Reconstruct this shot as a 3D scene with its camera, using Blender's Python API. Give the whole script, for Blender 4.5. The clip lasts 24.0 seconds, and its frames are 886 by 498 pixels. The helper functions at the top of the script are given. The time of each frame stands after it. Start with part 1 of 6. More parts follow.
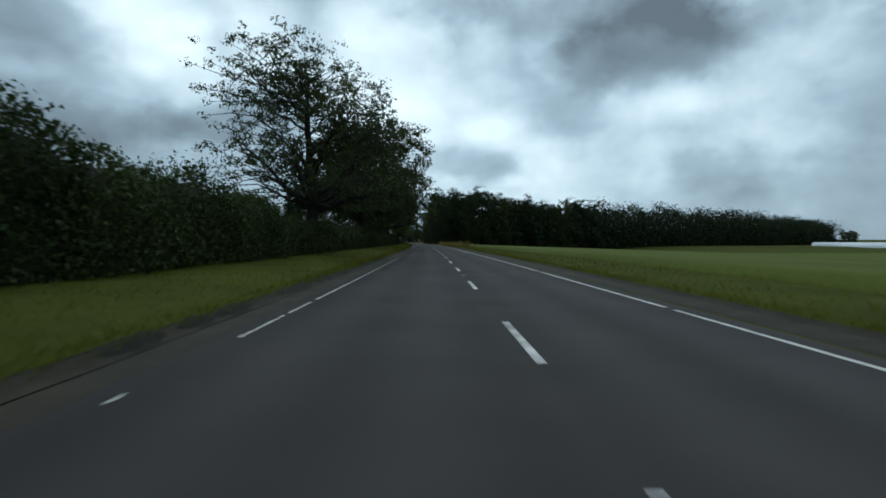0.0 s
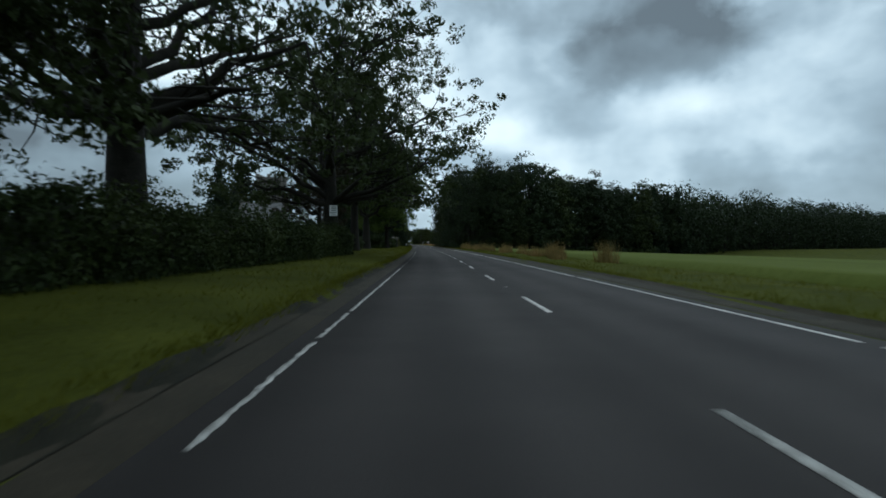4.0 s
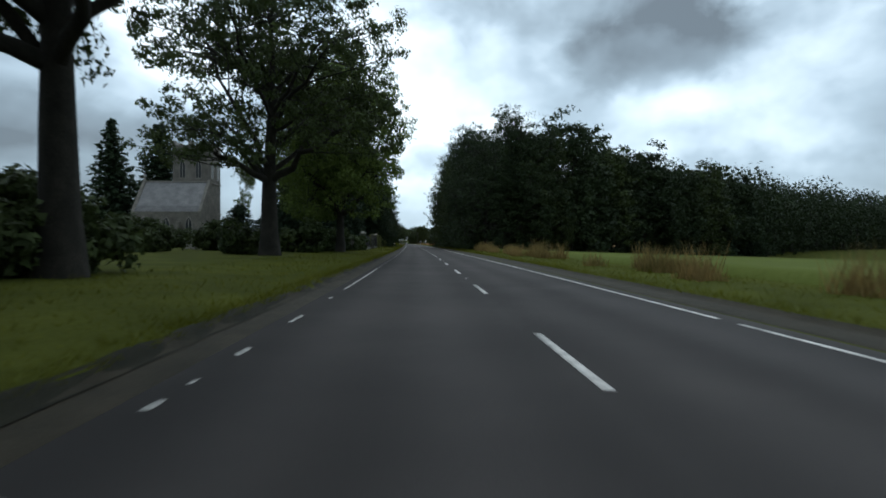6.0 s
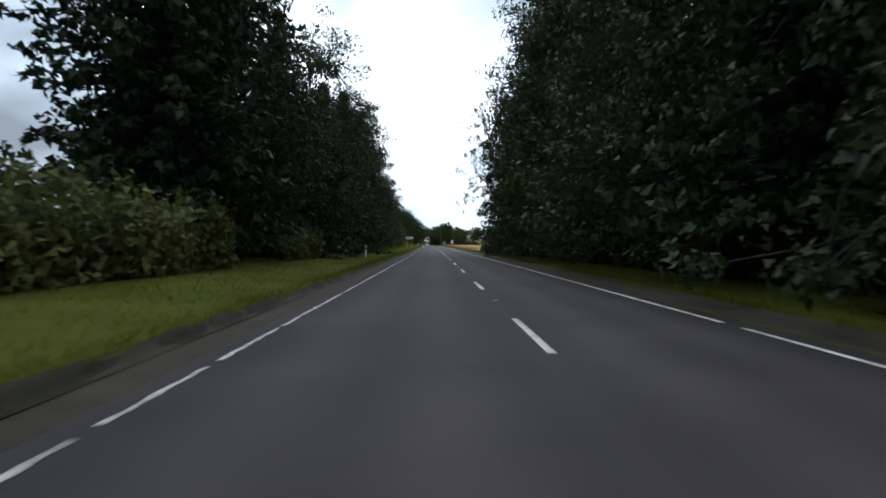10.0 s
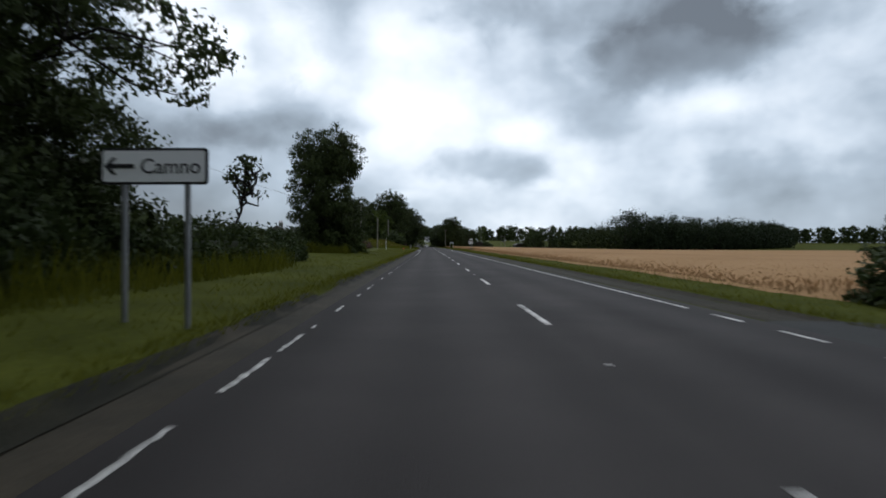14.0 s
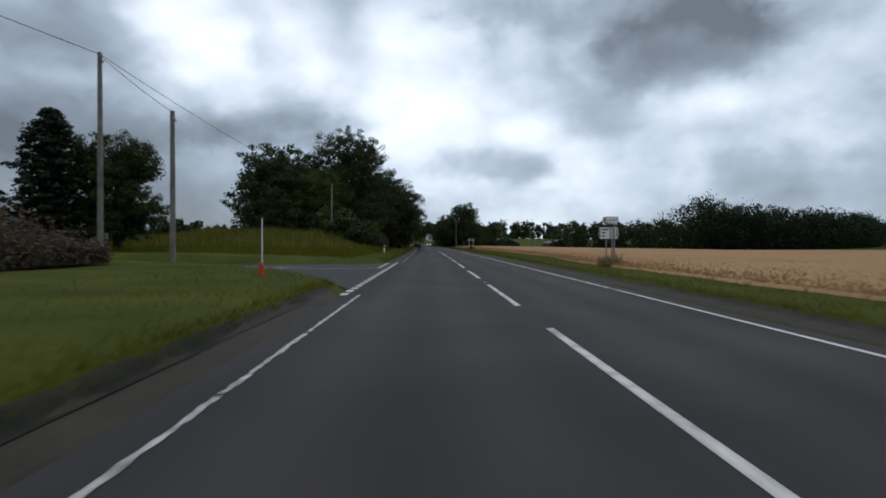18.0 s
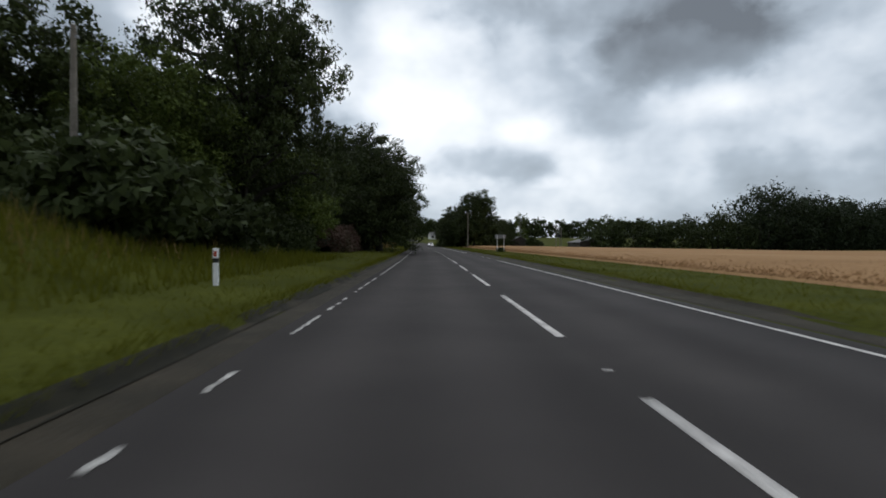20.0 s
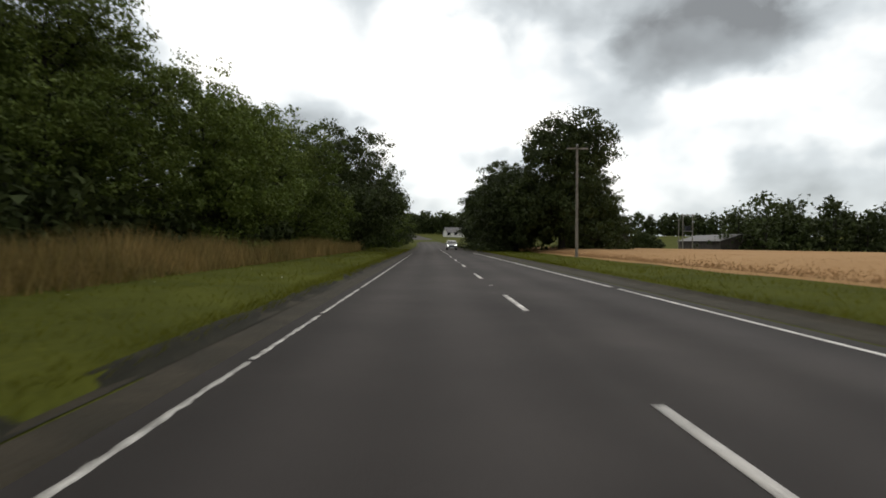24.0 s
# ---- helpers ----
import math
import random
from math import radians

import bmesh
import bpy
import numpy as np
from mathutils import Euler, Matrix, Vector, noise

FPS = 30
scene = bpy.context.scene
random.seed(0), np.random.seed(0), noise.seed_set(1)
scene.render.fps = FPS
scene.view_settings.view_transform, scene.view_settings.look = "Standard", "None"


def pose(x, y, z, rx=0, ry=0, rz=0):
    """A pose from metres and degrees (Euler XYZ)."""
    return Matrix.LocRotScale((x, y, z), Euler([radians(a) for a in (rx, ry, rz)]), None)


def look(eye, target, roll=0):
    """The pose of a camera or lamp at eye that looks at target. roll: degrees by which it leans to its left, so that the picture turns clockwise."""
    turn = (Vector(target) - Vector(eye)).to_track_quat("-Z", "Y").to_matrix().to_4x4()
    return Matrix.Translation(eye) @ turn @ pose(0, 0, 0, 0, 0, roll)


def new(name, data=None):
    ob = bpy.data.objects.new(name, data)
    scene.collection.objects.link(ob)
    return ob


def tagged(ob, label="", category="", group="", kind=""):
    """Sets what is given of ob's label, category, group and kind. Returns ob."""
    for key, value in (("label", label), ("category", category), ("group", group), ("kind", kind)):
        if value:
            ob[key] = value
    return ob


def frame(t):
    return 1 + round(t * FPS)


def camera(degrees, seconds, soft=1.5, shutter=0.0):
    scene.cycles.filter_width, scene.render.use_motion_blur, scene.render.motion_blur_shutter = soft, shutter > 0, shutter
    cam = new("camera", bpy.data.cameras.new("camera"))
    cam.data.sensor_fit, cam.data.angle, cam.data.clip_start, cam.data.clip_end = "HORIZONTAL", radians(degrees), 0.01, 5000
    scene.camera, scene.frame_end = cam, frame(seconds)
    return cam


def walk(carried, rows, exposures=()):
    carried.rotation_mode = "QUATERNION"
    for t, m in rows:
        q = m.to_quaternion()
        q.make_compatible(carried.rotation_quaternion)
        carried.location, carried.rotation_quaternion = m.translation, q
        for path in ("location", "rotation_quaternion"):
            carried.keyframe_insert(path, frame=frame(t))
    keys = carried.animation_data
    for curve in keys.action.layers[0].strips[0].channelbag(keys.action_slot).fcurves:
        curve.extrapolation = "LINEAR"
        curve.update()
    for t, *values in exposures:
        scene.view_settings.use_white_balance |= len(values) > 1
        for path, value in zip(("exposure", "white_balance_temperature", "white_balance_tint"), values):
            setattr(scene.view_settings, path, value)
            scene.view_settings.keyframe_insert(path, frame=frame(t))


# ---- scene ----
# camera: field of view, then seconds and x, y, z, tilt, lean, turn
cam = camera(76.0, 24.0, soft=1.75, shutter=0.14)
PATH = [
    (0, -1.099, 0.685, 1.25, -0.76, 0.00, 0.013), (0.5, -1.383, 12.882, 1.25, -0.68, 0.00, 0.408), (1, -1.713, 25.056, 1.25, -0.60, 0.00, 0.803),
    (1.5, -2.161, 36.855, 1.25, -0.59, 0.00, 0.963), (2, -2.642, 48.410, 1.25, -0.59, 0.00, 1.078), (2.5, -3.174, 59.943, 1.25, -0.58, 0.00, 1.043),
    (3, -3.740, 71.457, 1.25, -0.58, 0.00, 1.008), (3.5, -4.188, 82.957, 1.25, -0.57, 0.00, 1.022), (4, -4.691, 95.167, 1.25, -0.57, 0.00, 0.971),
    (4.5, -5.073, 108.169, 1.25, -0.59, 0.00, 1.012), (5, -5.464, 120.856, 1.25, -0.62, 0.00, 1.050), (5.5, -5.824, 133.228, 1.25, -0.63, 0.00, 0.932),
    (6, -6.234, 145.588, 1.25, -0.64, 0.00, 0.817), (6.5, -6.677, 157.885, 1.25, -0.61, 0.00, 1.099), (7, -7.180, 170.172, 1.25, -0.58, 0.00, 1.367),
    (7.5, -7.817, 182.445, 1.25, -0.46, 0.00, 1.921), (8, -8.486, 194.710, 1.25, -0.35, 0.00, 2.473), (8.5, -9.354, 206.454, 1.25, -0.49, 0.00, 2.715),
    (9, -10.250, 218.190, 1.25, -0.64, 0.00, 2.952), (9.5, -11.185, 230.422, 1.25, -0.59, 0.00, 3.029), (10, -12.132, 242.648, 1.25, -0.54, 0.00, 3.107),
    (10.5, -13.064, 254.589, 1.25, -0.55, 0.00, 3.125), (11, -14.006, 266.527, 1.25, -0.56, 0.00, 3.142), (11.5, -14.949, 278.464, 1.25, -0.56, 0.00, 3.160),
    (12, -15.903, 290.401, 1.25, -0.57, 0.00, 3.178), (12.5, -16.867, 302.337, 1.25, -0.58, 0.00, 3.191), (13, -17.840, 314.276, 1.25, -0.59, 0.00, 3.190),
    (13.5, -18.809, 326.602, 1.25, -0.50, 0.00, 3.174), (14, -19.785, 338.932, 1.25, -0.41, 0.00, 3.157), (14.5, -20.675, 350.822, 1.25, -0.52, 0.00, 3.139),
    (15, -21.571, 362.718, 1.25, -0.62, 0.00, 3.122), (15.5, -22.493, 374.720, 1.25, -0.59, 0.00, 3.204), (16, -23.422, 386.729, 1.25, -0.56, 0.00, 3.287),
    (16.5, -24.353, 398.295, 1.25, -0.52, 0.00, 3.393), (17, -25.291, 409.871, 1.25, -0.47, 0.00, 3.499), (17.5, -26.255, 422.007, 1.25, -0.50, 0.00, 3.484),
    (18, -27.228, 434.155, 1.25, -0.53, 0.00, 3.469), (18.5, -28.222, 446.297, 1.25, -0.55, 0.00, 3.479), (19, -29.233, 458.450, 1.25, -0.56, 0.00, 3.564),
    (19.5, -30.272, 470.615, 1.25, -0.58, 0.00, 3.649), (20, -31.336, 482.794, 1.25, -0.60, 0.00, 3.734), (20.5, -32.427, 494.987, 1.25, -0.61, 0.00, 3.819),
    (21, -33.545, 507.196, 1.25, -0.63, 0.00, 3.908), (21.5, -34.649, 518.837, 1.25, -0.54, 0.00, 4.170), (22, -35.793, 530.495, 1.25, -0.45, 0.00, 4.432),
    (22.5, -37.027, 542.868, 1.25, -0.57, 0.00, 4.632), (23, -38.301, 555.259, 1.25, -0.69, 0.00, 4.829), (23.5, -39.606, 567.369, 1.25, -0.70, 0.00, 4.973),
    (24, -40.950, 579.498, 1.25, -0.71, 0.00, 5.103)]
EXPOSURES = [(0, -0.2, 5500, -4), (1.5, -0.2, 5500, -4), (4, -0.15, 5550, -3), (5, 0.15, 5700, 0), (6, 0.25, 5700, 1), (7, 0.3, 5720, 1), (8, 0.6, 5800, 3), (8.6, 0.84, 5850, 5), (9, 0.92, 5850, 6), (10, 0.84, 5850, 8), (10.5, 0.76, 5850, 8), (12.5, -0.2, 6050, 9), (13.3, -0.15, 6050, 9), (14, -0.05, 5950, 9), (15, -0.09, 5850, 9), (18, -0.13, 5850, 9), (20.5, -0.07, 6300, 10), (22, 0.1, 6650, 10), (22.6, -0.1, 6750, 10), (23.2, -0.12, 6800, 10), (24, 0.42, 6950, 10)]
LEAN = [(0, -0.1), (7, -0.1), (8, -0.5), (9.5, -0.35), (10.5, -0.25), (12.5, -0.4), (13, -0.5), (14, -0.25), (15, -0.1), (24, -0.15)]
walk(cam, [(t, pose(x, y, z, 90 + p, r + np.interp(t, [a for a, b in LEAN], [b for a, b in LEAN]), w)) for t, x, y, z, p, r, w in PATH], EXPOSURES)


# ---- the road's line: metres along it and its heading in degrees ----
HEADING = [(-150, 0.7), (0, 0.75), (36, 1.4), (85, 2.1), (121, 2.35), (145, 2.8), (169, 3.35), (193, 3.65), (218, 3.95),
           (300, 4.3), (411, 4.6), (446, 4.7), (508, 5.3), (533, 5.7), (580, 6.35), (690, 6.6), (760, 8.5), (900, 15), (5000, 15)]
_S = np.arange(-150.0, 4200.0, 1.0)
_H = np.radians(np.interp(_S, [a for a, b in HEADING], [b for a, b in HEADING]))
_X = np.concatenate([[0], np.cumsum(-np.sin(_H))[:-1]])
_Y = np.concatenate([[0], np.cumsum(np.cos(_H))[:-1]])
_X, _Y = _X - _X[150], _Y - _Y[150]


def road_xy(s, u):
    """World x, y of the point s metres along the road's middle and u metres to its right."""
    s, u = np.asarray(s, float), np.asarray(u, float)
    h = np.interp(s, _S, _H)
    return np.interp(s, _S, _X) + u * np.cos(h), np.interp(s, _S, _Y) + u * np.sin(h)


def heading(s):
    return float(np.interp(s, _S, _H))


# the side road: distance to its left, where its near and its far edge lie along the main road
SIDE = [(3.8, 450.0, 472.0), (5, 453.7, 470.6), (7, 457.0, 469.6), (10, 460.3, 469.1), (14, 461.7, 469.0), (120, 462.0, 469.0)]


def side_edges(u):
    k = [a for a, b, c in SIDE]
    return np.interp(-u, k, [b for a, b, c in SIDE]), np.interp(-u, k, [c for a, b, c in SIDE])


def inside_side_road(s, u):
    near, far = side_edges(u)
    return np.where(u < -3.0, np.minimum(s - near, far - s), -9.0)


LEFT_Z = [(-2000, 0.5), (-60, 0.6), (-20, 0.6), (-9, 0.36), (-6.5, 0.27), (-4.75, 0.15), (-4.55, 0.12), (-4.42, 0.0), (-4.0, -0.02), (-3.7, -0.05), (0, -0.05)]
RIGHT_Z = [(0, -0.05), (3.4, -0.05), (3.8, -0.02), (4.6, 0.0), (4.72, 0.08), (7, 0.12), (10, 0.05), (30, 0.0), (2000, 0.0)]


def rise(s):
    """The land lifts gently a good way ahead."""
    k = np.clip((np.asarray(s, float) - 680) / 400, 0, 1)
    return 9.0 * k * k * (3 - 2 * k)


def ground_z(s, u):
    """Height of the grass and soil."""
    s, u = np.asarray(s, float), np.asarray(u, float)
    z = np.where(u < 0, np.interp(u, [a for a, b in LEFT_Z], [b for a, b in LEFT_Z]),
                 np.interp(u, [a for a, b in RIGHT_Z], [b for a, b in RIGHT_Z]))
    # the grassy bank past the side road
    bank = np.exp(-((s - 497) / 11) ** 2) * np.clip((-u - 7.5) / 7.0, 0, 1) * np.clip((37 + u) / 12, 0, 1) * 1.9
    # the side road lies level with the main road
    side = np.clip(inside_side_road(s, u) / 1.2 + 1, 0, 1) * np.clip((-u - 1) / 2, 0, 1)
    # the drive on the right dips off the road
    dip = 0.5 * np.exp(-((s - 345) / 8) ** 2) * np.clip((u - 4.5) / 4, 0, 1) * np.clip((40 - u) / 20, 0, 1)
    # the fields fall away gently on the right
    fall = np.clip(u - 10, 0, 120) * np.interp(s, [325, 360], [0.03, 0.014])
    return (z + bank) * (1 - side) + side * (-0.05) - dip - fall + rise(s)


def place(s, u, z=0.0, turn=0.0):
    """Pose on the ground at s along and u beside the road, turned from the road's heading."""
    x, y = road_xy(s, u)
    return pose(float(x), float(y), float(ground_z(s, u)) + z, 0, 0, math.degrees(heading(s)) + turn)


# ---- light: an overcast day, the brighter sky ahead ----
world = bpy.data.worlds.new("overcast_sky")
scene.world = world
world.use_nodes = True


def nodes_of(tree):
    tree.nodes.clear()

    def node(kind, links=(), **sets):
        n = tree.nodes.new(kind)
        for key, value in sets.items():
            if key[0] == "i" and key[1:].isdigit():
                n.inputs[int(key[1:])].default_value = value
        for i, source in links:
            tree.links.new(source, n.inputs[i])
        return n
    return node


def math_node(node, op, a, b=None, clamp=False):
    links, sets = [], {}
    for i, v in enumerate((a, b)):
        if v is None:
            continue
        if isinstance(v, (int, float)):
            sets[f"i{i}"] = v
        else:
            links.append((i, v))
    n = node("ShaderNodeMath", links, **sets)
    n.operation, n.use_clamp = op, clamp
    return n.outputs[0]


def mix_node(node, factor, a, b, blend="MIX"):
    n = node("ShaderNodeMix")
    n.data_type, n.blend_type = "RGBA", blend
    tree = n.id_data
    for i, v in ((0, factor), (6, a), (7, b)):
        if isinstance(v, (int, float)):
            n.inputs[i].default_value = v
        elif isinstance(v, tuple):
            n.inputs[i].default_value = (*v, 1)
        else:
            tree.links.new(v, n.inputs[i])
    return n.outputs[2]


def ramp_node(node, factor, stops):
    n = node("ShaderNodeValToRGB", [(0, factor)])
    while len(n.color_ramp.elements) < len(stops):
        n.color_ramp.elements.new(0.5)
    for e, (at, c) in zip(n.color_ramp.elements, stops):
        e.position, e.color = at, (*c, 1)
    return n.outputs[0]


def noise_node(node, vector, scale, detail=4, rough=0.55, distortion=0.0):
    n = node("ShaderNodeTexNoise", [(0, vector)] if vector else [])
    n.inputs["Scale"].default_value, n.inputs["Detail"].default_value = scale, detail
    n.inputs["Roughness"].default_value, n.inputs["Distortion"].default_value = rough, distortion
    return n.outputs[0]


SUN_UP, SUN_TURN = radians(48), radians(-12)

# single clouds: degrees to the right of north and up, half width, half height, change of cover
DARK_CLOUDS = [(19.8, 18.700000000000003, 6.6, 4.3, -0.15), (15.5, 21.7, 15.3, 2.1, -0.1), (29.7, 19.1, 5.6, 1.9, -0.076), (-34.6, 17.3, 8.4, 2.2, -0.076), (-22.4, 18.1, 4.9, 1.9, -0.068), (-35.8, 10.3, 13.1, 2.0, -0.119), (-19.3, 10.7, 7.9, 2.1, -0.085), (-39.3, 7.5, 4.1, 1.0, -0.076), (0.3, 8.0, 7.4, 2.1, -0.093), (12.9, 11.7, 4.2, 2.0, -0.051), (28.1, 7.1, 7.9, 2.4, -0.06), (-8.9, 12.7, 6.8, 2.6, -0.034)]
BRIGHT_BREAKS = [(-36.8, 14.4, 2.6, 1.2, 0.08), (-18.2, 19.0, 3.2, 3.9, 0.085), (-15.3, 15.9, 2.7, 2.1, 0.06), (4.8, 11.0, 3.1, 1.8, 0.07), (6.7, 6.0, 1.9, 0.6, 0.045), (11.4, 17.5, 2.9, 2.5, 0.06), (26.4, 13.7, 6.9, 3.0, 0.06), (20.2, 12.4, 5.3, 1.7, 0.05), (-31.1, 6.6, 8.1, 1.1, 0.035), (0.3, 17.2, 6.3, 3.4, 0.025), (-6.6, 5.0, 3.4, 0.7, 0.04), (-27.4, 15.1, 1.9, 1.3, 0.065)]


def build_sky():
    node = nodes_of(world.node_tree)
    where = node("ShaderNodeTexCoord").outputs["Generated"]
    parts = node("ShaderNodeSeparateXYZ", [(0, where)])
    x, y, z = parts.outputs
    # banks of cloud, flatter than wide
    squashed = node("ShaderNodeVectorMath", [(0, where)])
    squashed.operation = "MULTIPLY"
    squashed.inputs[1].default_value = (1.0, 1.0, 1.35)
    flat = node("ShaderNodeVectorMath", [(0, squashed.outputs[0])])
    flat.inputs[1].default_value = (1.7, 4.3, 2.1)
    flat = flat.outputs[0]
    big = noise_node(node, flat, 2.0, 2, 0.45, 0.0)
    small = noise_node(node, flat, 4.6, 4, 0.48, 0.0)
    tiny = noise_node(node, flat, 14.0, 5, 0.55, 0.3)
    cover = math_node(node, "ADD", math_node(node, "MULTIPLY", big, 0.5), math_node(node, "MULTIPLY", small, 0.5))
    # greyer towards the horizon
    cover = math_node(node, "SUBTRACT", cover, math_node(node, "MULTIPLY", math_node(node, "SUBTRACT", 1.0, math_node(node, "MULTIPLY", z, 3.0), True), 0.13))
    ragged = math_node(node, "ADD", math_node(node, "MULTIPLY", math_node(node, "SUBTRACT", small, 0.5), 2.4), math_node(node, "MULTIPLY", math_node(node, "SUBTRACT", tiny, 0.5), 1.3))
    cover = math_node(node, "ADD", 0.5, math_node(node, "MULTIPLY", math_node(node, "SUBTRACT", cover, 0.5), 1.3))
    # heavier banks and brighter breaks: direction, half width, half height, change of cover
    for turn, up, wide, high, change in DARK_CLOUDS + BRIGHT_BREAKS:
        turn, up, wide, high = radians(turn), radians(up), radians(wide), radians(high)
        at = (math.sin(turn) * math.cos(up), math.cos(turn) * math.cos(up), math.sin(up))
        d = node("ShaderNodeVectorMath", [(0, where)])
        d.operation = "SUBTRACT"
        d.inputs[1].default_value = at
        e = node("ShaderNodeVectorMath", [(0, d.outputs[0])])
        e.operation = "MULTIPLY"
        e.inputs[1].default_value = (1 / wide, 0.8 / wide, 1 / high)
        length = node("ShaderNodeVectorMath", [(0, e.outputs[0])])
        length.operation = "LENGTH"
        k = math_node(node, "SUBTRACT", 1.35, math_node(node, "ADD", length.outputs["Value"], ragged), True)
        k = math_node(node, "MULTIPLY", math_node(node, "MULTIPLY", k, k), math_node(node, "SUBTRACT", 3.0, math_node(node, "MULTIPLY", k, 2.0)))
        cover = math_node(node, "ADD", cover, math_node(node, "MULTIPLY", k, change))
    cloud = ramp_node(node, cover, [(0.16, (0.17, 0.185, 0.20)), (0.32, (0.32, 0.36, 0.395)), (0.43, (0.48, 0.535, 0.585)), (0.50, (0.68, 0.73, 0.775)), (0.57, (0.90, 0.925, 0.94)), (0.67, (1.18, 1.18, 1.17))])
    sky = node("ShaderNodeTexSky")
    sky.sky_type, sky.sun_disc, sky.sun_elevation, sky.sun_rotation = "NISHITA", False, SUN_UP, SUN_TURN
    a = node("ShaderNodeBackground", [(0, sky.outputs[0])], i1=0.08)
    # the sun stands behind the clouds ahead: that half of the sky is the brighter
    ahead = math_node(node, "ADD", 0.88, math_node(node, "MULTIPLY", y, 0.23))
    # an overcast sky is brightest overhead
    ahead = math_node(node, "MULTIPLY", ahead, math_node(node, "ADD", 1.0, math_node(node, "MULTIPLY", math_node(node, "SUBTRACT", z, 0.42, True), 0.6)))
    b = node("ShaderNodeBackground", [(0, cloud), (1, ahead)])
    both = node("ShaderNodeMixShader", [(1, a.outputs[0]), (2, b.outputs[0])], i0=0.94)
    node("ShaderNodeOutputWorld", [(0, both.outputs[0])])


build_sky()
sun = new("sun", bpy.data.lights.new("sun", "SUN"))
sun.data.energy, sun.data.angle, sun.data.color = 0.5, radians(30), (1.0, 0.96, 0.9)
sun.matrix_world = look((0, 0, 0), (-math.sin(-SUN_TURN) * math.cos(SUN_UP) * -1, -math.cos(SUN_TURN) * math.cos(SUN_UP), -math.sin(SUN_UP)))


# ---- materials ----
def material(name, colours, scale=1.0, rough=0.85, fine=12.0, bump=0.3, spread=0.0, island=0.0, metal=0.0, translucent=0.0, spec=0.3):
    """Noise of two sizes between the given colours. spread, island: how far whole objects and loose pieces differ in tone."""
    m = bpy.data.materials.new(name)
    m.use_nodes = True
    node = nodes_of(m.node_tree)
    where = node("ShaderNodeTexCoord").outputs["Object"]
    big, small = noise_node(node, where, scale, 3), noise_node(node, where, scale * fine, 4, 0.65)
    f = math_node(node, "ADD", math_node(node, "MULTIPLY", big, 0.55), math_node(node, "MULTIPLY", small, 0.45))
    n = len(colours)
    colour = ramp_node(node, f, [(0.33 + 0.34 * i / max(1, n - 1), c) for i, c in enumerate(colours)])
    if island or spread:
        tone = 1.0
        if island:
            tone = math_node(node, "ADD", 1 - island, math_node(node, "MULTIPLY", node("ShaderNodeNewGeometry").outputs["Random Per Island"], 2 * island))
        if spread:
            tone = math_node(node, "MULTIPLY", tone, math_node(node, "ADD", 1 - spread, math_node(node, "MULTIPLY", node("ShaderNodeObjectInfo").outputs["Random"], 2 * spread)))
        colour = mix_node(node, 1.0, colour, node("ShaderNodeCombineXYZ", [(0, tone), (1, tone), (2, tone)]).outputs[0], "MULTIPLY")
    b = node("ShaderNodeBsdfPrincipled")
    tree = m.node_tree
    tree.links.new(colour, b.inputs["Base Color"])
    b.inputs["Roughness"].default_value, b.inputs["Metallic"].default_value = rough, metal
    b.inputs["Specular IOR Level"].default_value = spec
    if bump:
        bn = node("ShaderNodeBump")
        bn.inputs["Strength"].default_value, bn.inputs["Distance"].default_value = bump, 0.02
        tree.links.new(small, bn.inputs["Height"])
        tree.links.new(bn.outputs[0], b.inputs["Normal"])
    out = b.outputs[0]
    if translucent:
        t = node("ShaderNodeBsdfTranslucent", [(0, colour)])
        out = node("ShaderNodeMixShader", [(1, b.outputs[0]), (2, t.outputs[0])], i0=translucent).outputs[0]
    node("ShaderNodeOutputMaterial", [(0, out)])
    return m


ASPHALT = material("asphalt", [(0.036, 0.032, 0.0315), (0.046, 0.041, 0.040), (0.060, 0.053, 0.051)], 0.35, 0.88, 160, 0.35, spec=0.12)
SIDE_ASPHALT = material("side_asphalt", [(0.040, 0.040, 0.039), (0.054, 0.053, 0.051)], 0.6, 0.9, 90, 0.4, spec=0.12)
DIRT = material("verge_soil", [(0.014, 0.012, 0.006), (0.026, 0.021, 0.012), (0.044, 0.035, 0.022)], 1.2, 0.95, 14, 0.7)
LINE = material("road_paint", [(0.17, 0.16, 0.15), (0.54, 0.51, 0.48), (0.70, 0.67, 0.63)], 2.2, 0.7, 22, 0.2)
WORN = material("worn_paint", [(0.07, 0.065, 0.06), (0.36, 0.345, 0.32), (0.66, 0.635, 0.6)], 4.0, 0.7, 16, 0.3)
GRASS_GROUND = material("grass_ground", [(0.032, 0.037, 0.006), (0.054, 0.060, 0.010), (0.080, 0.086, 0.014)], 0.4, 0.95, 22, 0.8, spec=0.03)
GRASS = material("grass_blades", [(0.066, 0.071, 0.006), (0.098, 0.102, 0.011), (0.133, 0.133, 0.018)], 0.25, 0.9, 9, 0, island=0.15, translucent=0.45, spec=0.06)
TALL_GRASS = material("seeding_grass", [(0.11, 0.095, 0.028), (0.21, 0.15, 0.052), (0.31, 0.205, 0.08)], 0.3, 0.9, 9, 0, island=0.35, translucent=0.2)
WILLOWHERB = material("reddish_weeds", [(0.050, 0.055, 0.024), (0.085, 0.060, 0.040), (0.14, 0.072, 0.066)], 0.35, 0.9, 6, 0, island=0.35, translucent=0.2)
